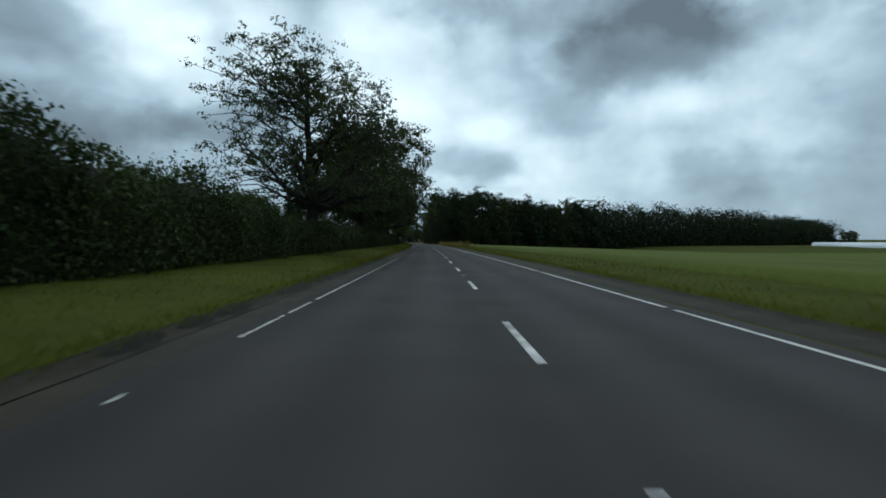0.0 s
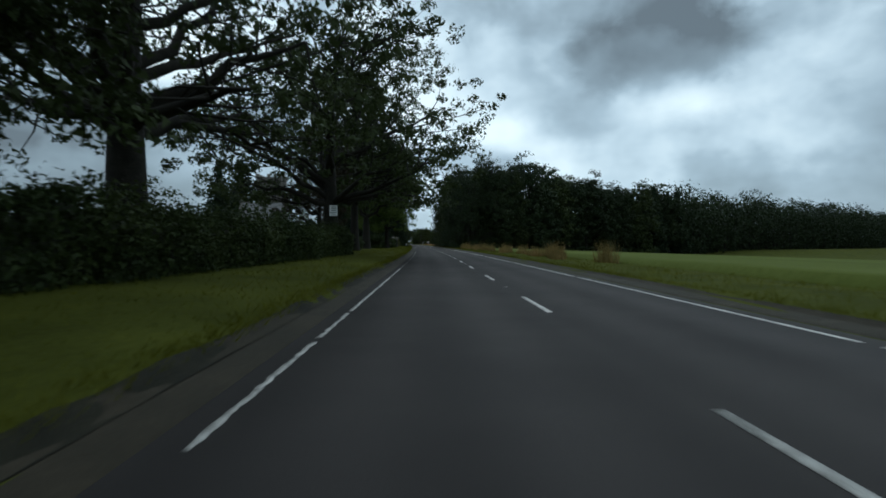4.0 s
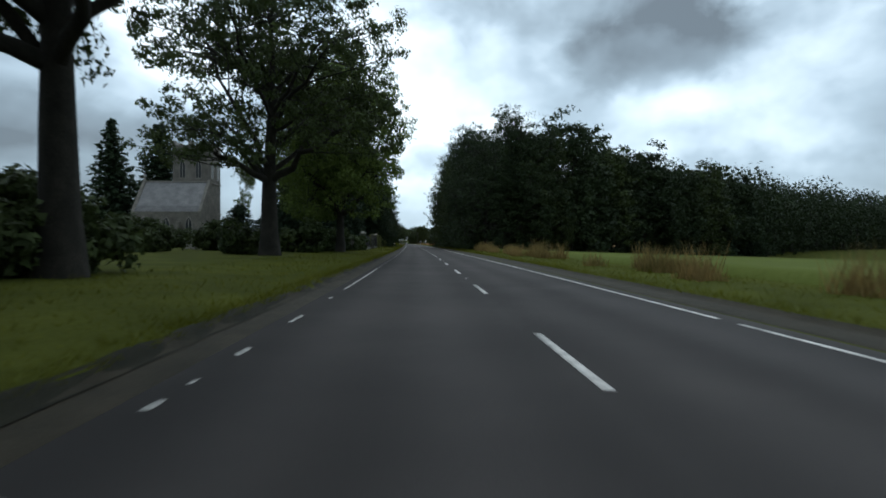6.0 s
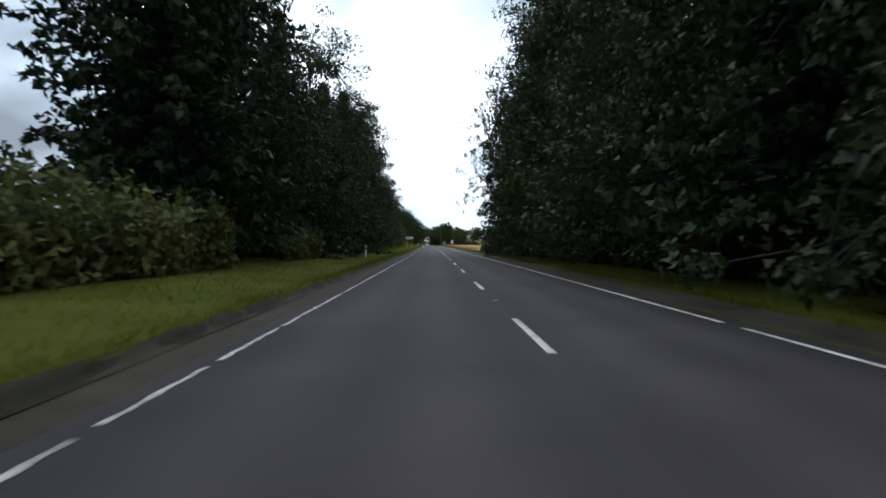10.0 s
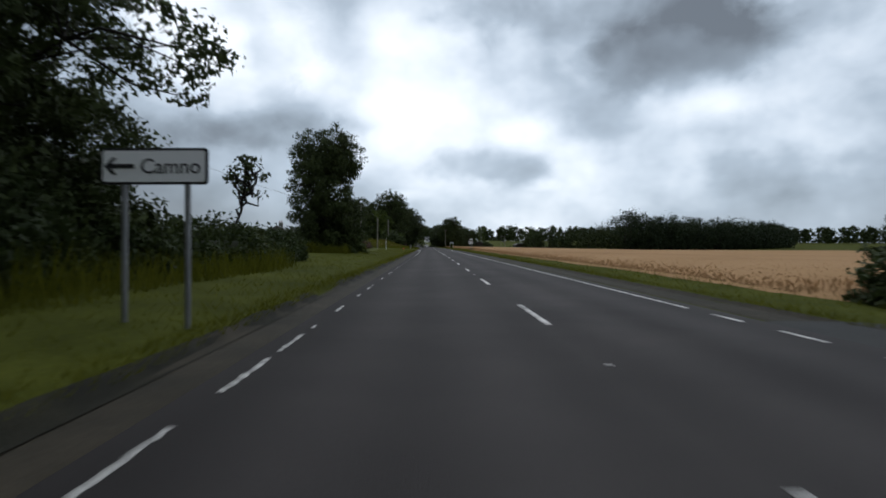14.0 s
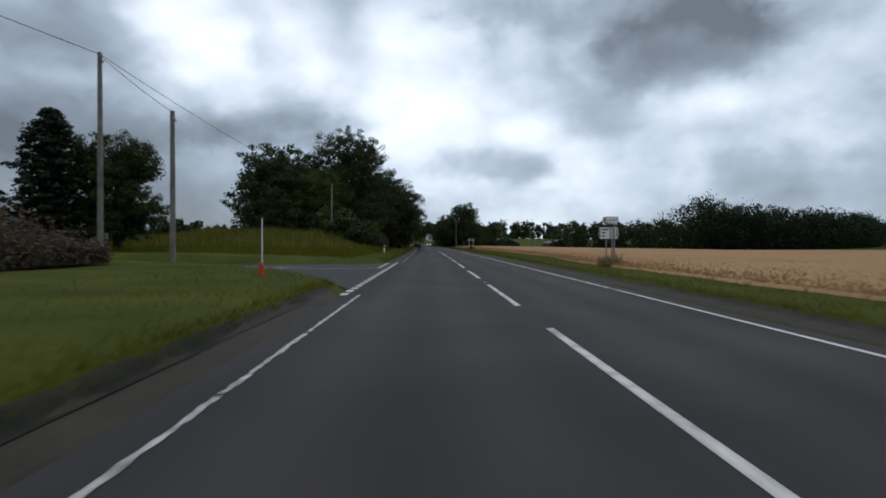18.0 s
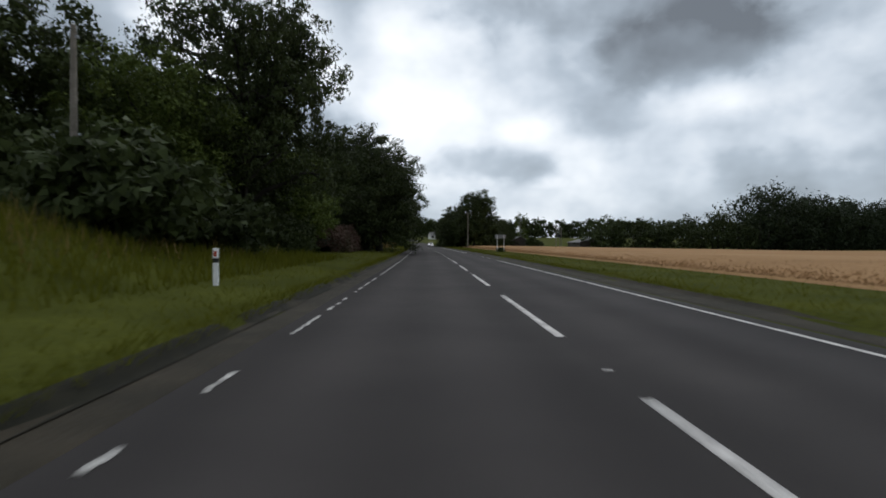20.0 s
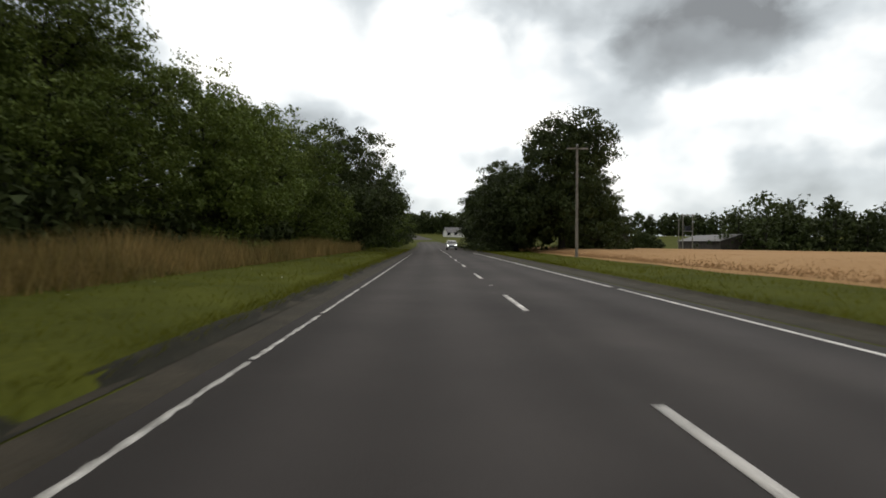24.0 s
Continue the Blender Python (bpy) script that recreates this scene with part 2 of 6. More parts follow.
CROP_GROUND = material("young_crop", [(0.066, 0.080, 0.016), (0.086, 0.102, 0.022), (0.106, 0.122, 0.032)], 0.05, 0.95, 60, 0.6, spec=0.03)
WHEAT_GROUND = material("ripe_wheat", [(0.26, 0.152, 0.074), (0.315, 0.19, 0.094), (0.365, 0.228, 0.118)], 0.06, 0.95, 70, 0.8, spec=0.03)
WHEAT = material("wheat_stalks", [(0.27, 0.162, 0.078), (0.31, 0.188, 0.092), (0.345, 0.215, 0.11)], 0.3, 0.9, 9, 0, island=0.07, translucent=0.45)
BARK = material("bark", [(0.009, 0.008, 0.006), (0.018, 0.016, 0.012), (0.034, 0.030, 0.023)], 1.6, 0.95, 9, 1.0)
BIRCH_BARK = material("birch_bark", [(0.06, 0.055, 0.05), (0.30, 0.29, 0.27), (0.42, 0.41, 0.38)], 1.5, 0.8, 6, 0.5)


def tracked_asphalt():
    """Asphalt worn paler in the wheel tracks and stained along the middle of each lane; 'across' holds metres from the road's middle."""
    m = ASPHALT.copy()
    m.name = "tracked_asphalt"
    tree = m.node_tree
    bsdf = [n for n in tree.nodes if n.bl_idname == "ShaderNodeBsdfPrincipled"][0]
    colour = bsdf.inputs["Base Color"].links[0].from_socket

    def node(kind, links=(), **sets):
        n = tree.nodes.new(kind)
        for key, value in sets.items():
            n.inputs[int(key[1:])].default_value = value
        for i, source in links:
            tree.links.new(source, n.inputs[i])
        return n
    at = tree.nodes.new("ShaderNodeAttribute")
    at.attribute_name = "across"
    where = tree.nodes.new("ShaderNodeTexCoord").outputs["Object"]
    patches = noise_node(node, where, 0.12, 4, 0.6)
    u = math_node(node, "ABSOLUTE", math_node(node, "ADD", at.outputs["Fac"], math_node(node, "MULTIPLY", patches, 0.3)))
    wave = math_node(node, "COSINE", math_node(node, "MULTIPLY", math_node(node, "SUBTRACT", u, 1.05), 4.1))
    tone = math_node(node, "ADD", 0.72, math_node(node, "ADD", math_node(node, "MULTIPLY", wave, 0.13), math_node(node, "MULTIPLY", patches, 0.55)))
    mixed = mix_node(node, 1.0, colour, node("ShaderNodeCombineXYZ", [(0, tone), (1, tone), (2, math_node(node, "MULTIPLY", tone, 0.98))]).outputs[0], "MULTIPLY")
    tree.links.new(mixed, bsdf.inputs["Base Color"])
    return m


def leaf(name, a, b, c):
    return material(name, [a, b, c], 0.35, 0.6, 5, 0, spread=0.16, island=0.28, translucent=0.2, spec=0.1)


OAK_LEAF = leaf("oak_leaf", (0.025, 0.034, 0.012), (0.040, 0.053, 0.017), (0.060, 0.076, 0.024))
WOOD_LEAF = leaf("wood_leaf", (0.017, 0.026, 0.012), (0.028, 0.040, 0.017), (0.042, 0.056, 0.023))
LIME_LEAF = leaf("lime_leaf", (0.052, 0.074, 0.015), (0.082, 0.112, 0.022), (0.12, 0.15, 0.034))
RED_LEAF = leaf("copper_leaf", (0.035, 0.026, 0.020), (0.052, 0.042, 0.028), (0.065, 0.062, 0.034))
SPRUCE_LEAF = leaf("spruce_needles", (0.016, 0.026, 0.014), (0.026, 0.040, 0.020), (0.040, 0.056, 0.026))
YEW_LEAF = leaf("yew_needles", (0.012, 0.020, 0.012), (0.020, 0.032, 0.016), (0.030, 0.045, 0.022))
HEDGE_LEAF = leaf("hedge_leaf", (0.020, 0.030, 0.010), (0.034, 0.048, 0.014), (0.062, 0.076, 0.024))
BEECH_HEDGE_LEAF = leaf("beech_hedge_leaf", (0.06, 0.055, 0.022), (0.10, 0.11, 0.035), (0.17, 0.17, 0.06))
# twigs inside a hedge, with the shade there painted into the colour
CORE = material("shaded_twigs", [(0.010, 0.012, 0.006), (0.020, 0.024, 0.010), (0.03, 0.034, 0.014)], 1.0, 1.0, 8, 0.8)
STONE = material("rubble_stone", [(0.085, 0.078, 0.067), (0.14, 0.128, 0.11), (0.205, 0.185, 0.16)], 0.9, 0.95, 7, 0.9)
MOSSY = material("mossy_stone", [(0.045, 0.044, 0.034), (0.085, 0.08, 0.066), (0.135, 0.125, 0.105)], 1.1, 0.95, 9, 1.0, spread=0.12)
DRESSED = material("dressed_stone", [(0.13, 0.12, 0.10), (0.195, 0.18, 0.155), (0.27, 0.245, 0.21)], 1.4, 0.9, 9, 0.6)
SLATE = material("roof_slate", [(0.085, 0.08, 0.08), (0.13, 0.125, 0.125), (0.19, 0.18, 0.175)], 0.7, 0.75, 8, 0.5, spread=0.2)
DARK_GLASS = material("dark_glass", [(0.01, 0.012, 0.014), (0.02, 0.022, 0.025)], 0.5, 0.12, 4, 0, spec=0.5)
WHITE_WALL = material("white_harling", [(0.62, 0.61, 0.58), (0.74, 0.73, 0.70), (0.80, 0.79, 0.77)], 0.5, 0.9, 20, 0.5)
WOOD_POST = material("weathered_wood", [(0.12, 0.105, 0.085), (0.20, 0.18, 0.15), (0.29, 0.265, 0.23)], 2.0, 0.9, 12, 0.6)
DARK_WOOD = material("dark_boards", [(0.022, 0.018, 0.015), (0.045, 0.037, 0.03), (0.07, 0.058, 0.048)], 1.0, 0.9, 10, 0.6, spread=0.25)
STEEL = material("galvanised_steel", [(0.20, 0.205, 0.21), (0.27, 0.275, 0.28), (0.34, 0.345, 0.35)], 2.0, 0.5, 10, 0.1, metal=0.7)
SIGN_WHITE = material("sign_white", [(0.86, 0.86, 0.86), (0.92, 0.92, 0.92)], 1.5, 0.45, 6, 0.05)
SIGN_BLACK = material("sign_black", [(0.012, 0.012, 0.013), (0.022, 0.022, 0.024)], 2.0, 0.5, 6, 0.05)
WIRE = material("black_cable", [(0.02, 0.02, 0.02), (0.03, 0.03, 0.03)], 1.0, 0.6, 6, 0)
BIN_PLASTIC = material("bin_plastic", [(0.014, 0.016, 0.022), (0.022, 0.026, 0.034)], 2.0, 0.5, 8, 0.2)
CAR_PAINT = material("silver_paint", [(0.22, 0.225, 0.23), (0.26, 0.265, 0.27)], 1.0, 0.3, 6, 0, metal=0.7, spec=0.5)
RUBBER = material("rubber", [(0.015, 0.015, 0.015), (0.03, 0.03, 0.03)], 4.0, 0.9, 6, 0.2)
LAMP_GLASS = material("lamp_glass", [(0.6, 0.62, 0.64), (0.75, 0.76, 0.78)], 2.0, 0.15, 4, 0, spec=0.6)
RED_PLASTIC = material("red_plastic", [(0.42, 0.06, 0.03), (0.55, 0.09, 0.04)], 2.0, 0.5, 6, 0.1)
POLYTHENE = material("polythene", [(0.55, 0.57, 0.58), (0.68, 0.70, 0.71)], 0.3, 0.5, 8, 0.1)
HILL = material("far_hill", [(0.075, 0.095, 0.105), (0.095, 0.115, 0.125)], 0.01, 1.0, 8, 0)


# ---- geometry helpers ----
def mesh_from(name, verts, faces, mat, smooth=False):
    """A mesh from arrays: points (n, 3) and faces of one size (m, 3 or 4)."""
    verts, faces = np.asarray(verts, np.float32), np.asarray(faces, np.int32)
    me = bpy.data.meshes.new(name)
    me.vertices.add(len(verts))
    me.vertices.foreach_set("co", verts.ravel())
    me.loops.add(faces.size)
    me.loops.foreach_set("vertex_index", faces.ravel())
    me.polygons.add(len(faces))
    me.polygons.foreach_set("loop_start", np.arange(0, faces.size, faces.shape[1], dtype=np.int32))
    me.update(calc_edges=True)
    me.materials.append(mat)
    if smooth:
        me.polygons.foreach_set("use_smooth", np.ones(len(faces), bool))
    return me


class Quads:
    """Points and four-cornered faces, gathered piece by piece."""

    def __init__(self):
        self.v, self.f, self.n = [], [], 0

    def add(self, v, f):
        self.v.append(np.asarray(v, float))
        self.f.append(np.asarray(f, int) + self.n)
        self.n += len(v)

    def mesh(self, name, mat, smooth=False):
        return mesh_from(name, np.concatenate(self.v), np.concatenate(self.f), mat, smooth)


def tube(points, radii, sides=7):
    """Tapered tube along points, closed at its end."""
    points, radii = np.asarray(points, float), np.asarray(radii, float)
    n = len(points)
    along = np.gradient(points, axis=0)
    along /= np.linalg.norm(along, axis=1)[:, None] + 1e-9
    side = np.cross(along, np.where(np.abs(along[:, 2:3]) > 0.9, [[1.0, 0, 0]], [[0, 0, 1.0]]))
    side /= np.linalg.norm(side, axis=1)[:, None] + 1e-9
    over = np.cross(along, side)
    a = np.linspace(0, 2 * np.pi, sides, endpoint=False)
    v = points[:, None] + radii[:, None, None] * (np.cos(a)[None, :, None] * side[:, None] + np.sin(a)[None, :, None] * over[:, None])
    i, j = np.meshgrid(np.arange(n - 1), np.arange(sides), indexing="ij")
    k = (j + 1) % sides
    f = np.stack([i * sides + j, i * sides + k, (i + 1) * sides + k, (i + 1) * sides + j], -1).reshape(-1, 4)
    return v.reshape(-1, 3), f


def leaves(rng, centres, each, spread, size, flat=0.7, droop=0.0):
    """Leaf sprays in a rounded clump about each centre."""
    centres = np.asarray(centres, float)
    n = len(centres) * each
    out = rng.normal(0, 1, (n, 3))
    out /= np.linalg.norm(out, axis=1)[:, None]
    reach = np.repeat(rng.uniform(0.6, 1.25, len(centres)), each)[:, None] * rng.uniform(0.02, 1, (n, 1)) ** 0.42
    c = np.repeat(centres, each, 0) + out * reach * np.array([spread, spread, spread * flat]) * 0.62
    # leaves lie roughly square to the clump's outside, so that a clump is light above and dark below
    face = out + rng.normal(0, 0.45, (n, 3)) + [0, 0, 0.25]
    a = np.cross(face, rng.normal(0, 1, (n, 3)))
    a /= np.linalg.norm(a, axis=1)[:, None] + 1e-9
    b = np.cross(face, a)
    b /= np.linalg.norm(b, axis=1)[:, None] + 1e-9
    s = (size * rng.uniform(0.55, 1.35, n))[:, None]
    tip = a * s
    tip[:, 2] -= droop * s[:, 0]
    v = np.stack([c - a * s * 0.35 + b * s * 0.5, c + tip, c - a * s * 0.35 - b * s * 0.5], 1).reshape(-1, 3)
    return v, np.arange(n * 3).reshape(-1, 3)


def part(name, data, parent, label="", m=None):
    """One mesh object under a thing or a part."""
    ob = new(name, data)
    ob.parent = parent
    if m is not None:
        ob.matrix_basis = m
    if label:
        ob["label"] = label
    return ob


def thing(name, m, label, category, group="", kind="", size=1.0):
    ob = new(name)
    ob.empty_display_size = 0.2
    ob.matrix_basis = m @ Matrix.Diagonal((size, size, size, 1)) if isinstance(size, (int, float)) else m @ Matrix.Diagonal((*size, 1))
    return tagged(ob, label, category, group, kind)


def bm_mesh(name, bm, mat, smooth=False):
    me = bpy.data.meshes.new(name)
    bm.to_mesh(me)
    bm.free()
    me.materials.append(mat)
    if smooth:
        for p in me.polygons:
            p.use_smooth = True
    return me


def box(bm, x0, x1, y0, y1, z0, z1, bevel=0.0):
    r = bmesh.ops.create_cube(bm, size=1.0, matrix=Matrix.Translation(((x0 + x1) / 2, (y0 + y1) / 2, (z0 + z1) / 2)) @ Matrix.Diagonal((x1 - x0, y1 - y0, z1 - z0, 1)))
    if bevel:
        edges = list({e for v in r["verts"] for e in v.link_edges})
        bmesh.ops.bevel(bm, geom=edges, offset=bevel, segments=2, profile=0.6, affect="EDGES")
    return bm


def boxes(*dims, bevel=0.0):
    bm = bmesh.new()
    for d in dims:
        box(bm, *d, bevel=bevel)
    return bm


def rod(bm, p, q, r0, r1=None, sides=10):
    p, q = Vector(p), Vector(q)
    d = q - p
    m = Matrix.Translation((p + q) / 2) @ d.to_track_quat("Z", "Y").to_matrix().to_4x4()
    bmesh.ops.create_cone(bm, cap_ends=True, segments=sides, radius1=r0, radius2=r0 if r1 is None else r1, depth=d.length, matrix=m)
    return bm


def prism(bm, outline, y0, y1):
    """An outline of (x, z) pairs drawn out along y."""
    a = [bm.verts.new((x, y0, z)) for x, z in outline]
    b = [bm.verts.new((x, y1, z)) for x, z in outline]
    bm.faces.new(a)
    bm.faces.new(b[::-1])
    for i in range(len(a)):
        j = (i + 1) % len(a)
        bm.faces.new((a[j], a[i], b[i], b[j]))
    bmesh.ops.recalc_face_normals(bm, faces=bm.faces)
    return bm


def text_mesh(name, body, size, mat, thick=0.002):
    curve = bpy.data.curves.new(name, "FONT")
    curve.body, curve.size, curve.extrude, curve.align_x, curve.align_y = body, size, thick, "CENTER", "CENTER"
    curve.offset = size * 0.008
    ob = new(name, curve)
    me = bpy.data.meshes.new_from_object(ob.evaluated_get(bpy.context.evaluated_depsgraph_get()))
    bpy.data.objects.remove(ob)
    me.name = name
    me.materials.clear()
    me.materials.append(mat)
    return me


# ---- trees ----
def broadleaf(name, seed, H, R, base, trunk_r, mat, clumps=110, each=70, size=0.34, spread=1.5, bark=BARK, lobes=9, lean=0.0, droop=0.1, fork=0.42, low=0.0, full=1.0, twigs=True, taper=0.55):
    """Trunk that forks into limbs; each limb carries a lobe of leaf clumps, so that the outline is uneven and has gaps."""
    rng = np.random.default_rng(seed)
    top = H * 0.86
    zs = np.linspace(-0.4, top, 10)
    t = np.clip(zs / top, 0, 1)
    sway = np.cumsum(rng.normal(0, 0.12, (10, 2)), 0) * t[:, None] + np.outer(t * lean * H, [1, 0.2])
    trunk = np.column_stack([sway, zs])
    rad = trunk_r * (1 - 0.9 * np.clip((t - 0.15) / 0.85, 0, 1) ** 0.8) + trunk_r * 0.5 * np.exp(-np.clip(zs, 0, 9) * 2.2)
    wood, centres = Quads(), []
    wood.add(*tube(trunk, rad, 10))
    for i in range(lobes):
        if i == 0:
            c, lr = np.array([0, 0, H * 0.78]), np.array([0.5 * R, 0.5 * R, 0.20 * H])
        else:
            a = i * 2.4 + rng.uniform(-0.5, 0.5)
            h = base + (H - base) * rng.uniform(0.18, 0.8) if i % 3 else base + (H - base) * rng.uniform(low, 0.35)
            k = (h - base) / (H - base)
            out = R * rng.uniform(0.34, 0.7) * (1.0 - taper * max(0.0, k - 0.45) / 0.55)
            c = np.array([math.cos(a) * out, math.sin(a) * out, h])
            lr = np.array([0.40, 0.40, 0.0]) * R * rng.uniform(0.8, 1.15) + [0, 0, (H - base) * rng.uniform(0.14, 0.2)]
        lr = lr * full
        c[:2] += np.array([1, 0.2]) * lean * c[2]
        # the limb that bears the lobe
        z0 = np.clip(c[2] - np.hypot(c[0], c[1]) * rng.uniform(0.5, 0.9), max(base * 0.7, H * fork * 0.45), top * 0.9)
        p0 = np.array([np.interp(z0, zs, trunk[:, 0]), np.interp(z0, zs, trunk[:, 1]), z0])
        mid = p0 * 0.5 + c * 0.5 + [0, 0, rng.uniform(-0.04, 0.05) * H]
        k = np.linspace(0, 1, 8)[:, None]
        limb = (1 - k) ** 2 * p0 + 2 * k * (1 - k) * mid + k ** 2 * c
        limb[1:-1] += rng.normal(0, 0.14, (6, 3))
        r0 = max(0.06, np.interp(z0, zs, rad) * rng.uniform(0.42, 0.62))
        wood.add(*tube(limb, np.linspace(r0, 0.05, 8), 6))
        n = max(4, int(clumps / lobes))
        d = rng.normal(0, 1, (n, 3))
        d /= np.linalg.norm(d, axis=1)[:, None]
        p = c + d * lr * (rng.uniform(0.05, 1, (n, 1)) ** 0.42)
        p[:, 2] = np.maximum(p[:, 2], base * 0.8)
        centres.append(p)
        for e in p[:: max(2, n // 8)] if twigs else ():
            start = limb[rng.integers(3, 8)]
            m = (start + e) / 2 + rng.normal(0, 0.2, 3)
            wood.add(*tube([start, m, e], [0.055, 0.035, 0.012], 4))
    v, f = leaves(rng, np.concatenate(centres), each, spread, size, 0.6, droop)
    return wood.mesh(name + "_wood", bark, True), mesh_from(name + "_leaves", v, f, mat)


def conifer(name, seed, H, R, base, mat, levels=26, size=0.5, each=7, column=False, bark=BARK, widest=99.0):
    """Whorls of drooping boughs on a straight stem; column: a narrow, dense crown."""
    rng = np.random.default_rng(seed)
    wood, centres = Quads(), []
    zs = np.linspace(-0.3, H * 0.98, 7)
    wood.add(*tube(np.column_stack([rng.normal(0, 0.05, 7), rng.normal(0, 0.05, 7), zs]), np.linspace(0.022 * H, 0.02, 7), 8))
    for z in np.linspace(base, H * 0.985, levels):
        t = (z - base) / (H - base)
        r = R * ((1 - t ** 2.2) * 0.9 + 0.06 if column else 1.08 * (1 - t) ** 1.0 + 0.02)
        r = min(r, widest * (0.9 + 0.1 * math.sin(z * 2.1)))
        for a in np.linspace(0, 2 * np.pi, 9 if r > R * 0.3 else 6, endpoint=False) + rng.uniform(0, 6):
            rr = r * rng.uniform(0.55, 1.18)
            rise = 0.5 * rr if column else -0.22 * rr
            for k in np.linspace(0.25, 1.0, max(2, int(rr / 0.75) + 1)):
                centres.append([math.cos(a) * rr * k, math.sin(a) * rr * k, z + rise * k * k + rng.normal(0, 0.12)])
            if rr > 1.2 and rng.random() < 0.25:
                e = [math.cos(a) * rr * 0.9, math.sin(a) * rr * 0.9, z + rise * 0.8]
                wood.add(*tube([[0, 0, z], [e[0] / 2, e[1] / 2, z + rise * 0.25], e], [0.07, 0.045, 0.015], 5))
    v, f = leaves(rng, centres, each, 0.75, size, 0.5, 0.3 if not column else -0.3)
    return wood.mesh(name + "_wood", bark, True), mesh_from(name + "_leaves", v, f, mat)


def bush(name, seed, H, R, mat, clumps=60, each=60, size=0.16, spread=0.7):
    """Several stems from the ground under a low, dense crown that reaches down to it."""
    rng = np.random.default_rng(seed)
    wood, centres = Quads(), []
    while len(centres) < clumps:
        d = rng.normal(0, 1, 3)
        d /= np.linalg.norm(d)
        d[2] = abs(d[2])
        lump = 0.85 + 0.35 * noise.noise(Vector(d * 2.0 + seed * 1.3))
        centres.append(d * [R, R, H * 0.9] * rng.uniform(0.1, 1) ** 0.4 * lump + [0, 0, 0.15])
    centres = np.array(centres)
    for c in centres[::3]:
        p0 = rng.normal(0, 0.1 * R, 3) * [1, 1, 0]
        wood.add(*tube([p0 - [0, 0, 0.2], (p0 + c) / 2 + [0, 0, 0.2], c], [0.05, 0.03, 0.01], 5))
    v, f = leaves(rng, centres, each, spread, size, 0.8)
    return wood.mesh(name + "_stems", BARK, True), mesh_from(name + "_leaves", v, f, mat)


def tree(name, meshes, s, u, label, category="tree", group="", size=1.0, turn=None, z=0.0):
    """One tree or bush of the given meshes beside the road."""
    turn = random.uniform(0, 360) if turn is None else turn
    ob = thing(name, place(s, u, z, turn), label, category, group, "", size)
    part("trunk" if category == "tree" else "stem", meshes[0], ob)
    part("crown", meshes[1], ob)
    return ob


def hedge(s0, s1, u, width, height, mat, label, seed, density=75, size=0.17, rough=0.6, sprigs=1.0, joined=False, name="hedge", group="hedges along the verge"):
    """A length of hedge: a shell inside, coloured dark as shaded twigs, leaves outside, young shoots on top."""
    rng = np.random.default_rng(seed)
    mid = (s0 + s1) / 2
    ox, oy = road_xy(mid, u)
    oz = float(ground_z(mid, u))
    ob = thing(name, pose(float(ox), float(oy), oz), label, name.replace("_", " "), group)

    def swell(s, k):
        return np.array([noise.noise(Vector((a * 0.35, b * 0.9, seed * 2.1))) for a, b in zip(np.ravel(s), np.ravel(k))])
    # core: a plain shell whose dark colour stands for the shade among the twigs
    ns, na = max(4, int((s1 - s0) / 0.8)), 9
    S, A = np.meshgrid(np.linspace(s0 + (0.0 if joined else 0.3), s1 - (0.0 if joined else 0.3), ns), np.linspace(0, np.pi, na), indexing="ij")

    def shell(S, A, inset):
        w = swell(S, A).reshape(S.shape) + 0.6 * swell(S * 0.3, A * 0.2).reshape(S.shape) + 0.35 * swell(S * 3.0, A * 2.5).reshape(S.shape)
        end = np.clip((np.minimum(S - s0, s1 - S) + 0.8) / 0.9, 0.0, 1) ** 0.5 if joined else np.clip(np.minimum(S - s0, s1 - S) / 0.9, 0.0, 1) ** 0.5
        cu = -np.sign(np.cos(A)) * np.abs(np.cos(A)) ** 0.5 * (width / 2 - inset + w * rough * 0.5) * (0.35 + 0.65 * end)
        cz = np.abs(np.sin(A)) ** 0.45 * (height - inset + w * rough) * (0.45 + 0.55 * end)
        return cu, cz
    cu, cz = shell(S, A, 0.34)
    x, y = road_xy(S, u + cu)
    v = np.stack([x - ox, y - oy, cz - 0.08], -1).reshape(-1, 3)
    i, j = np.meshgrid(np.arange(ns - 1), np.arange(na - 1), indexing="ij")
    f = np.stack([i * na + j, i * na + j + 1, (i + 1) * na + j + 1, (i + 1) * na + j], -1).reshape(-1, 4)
    part("twig_core", mesh_from("hedge_shaded_twigs", v, f, CORE, True), ob)
    n = int((s1 - s0) * (height * 1.6 + width) * density)
    S, A = rng.uniform(s0 - 0.4, s1 + 0.4, n), np.arccos(rng.uniform(-1, 1, n))
    side = 0.6 * rng.uniform(0, 1, n) ** 2.2
    A = np.where(rng.random(n) < 0.5, np.pi - side if u < 0 else side, A)
    cu, cz = shell(S, A, rng.normal(0.06, 0.14, n))
    x, y = road_xy(S, u + cu)
    c = np.stack([x - ox, y - oy, cz], -1)
    m = int((s1 - s0) * 14 * sprigs)
    S2 = rng.uniform(s0, s1, m)
    cu, cz = shell(S2, np.full(m, np.pi / 2), 0.0)
    shoot = rng.uniform(-width * 0.4, width * 0.4, m)
    x, y = road_xy(S2, u + shoot)
    for lift in (0.08, 0.2, 0.34, 0.48):
        c = np.concatenate([c, np.stack([x - ox + rng.normal(0, 0.04, m), y - oy + rng.normal(0, 0.04, m), cz + lift * rng.uniform(0.5, 1.4, m)], -1)])
    v, f = leaves(rng, c, 1, 0.1, size, 1.0)
    part("foliage", mesh_from("hedge_leaves", v, f, mat), ob)
    return ob


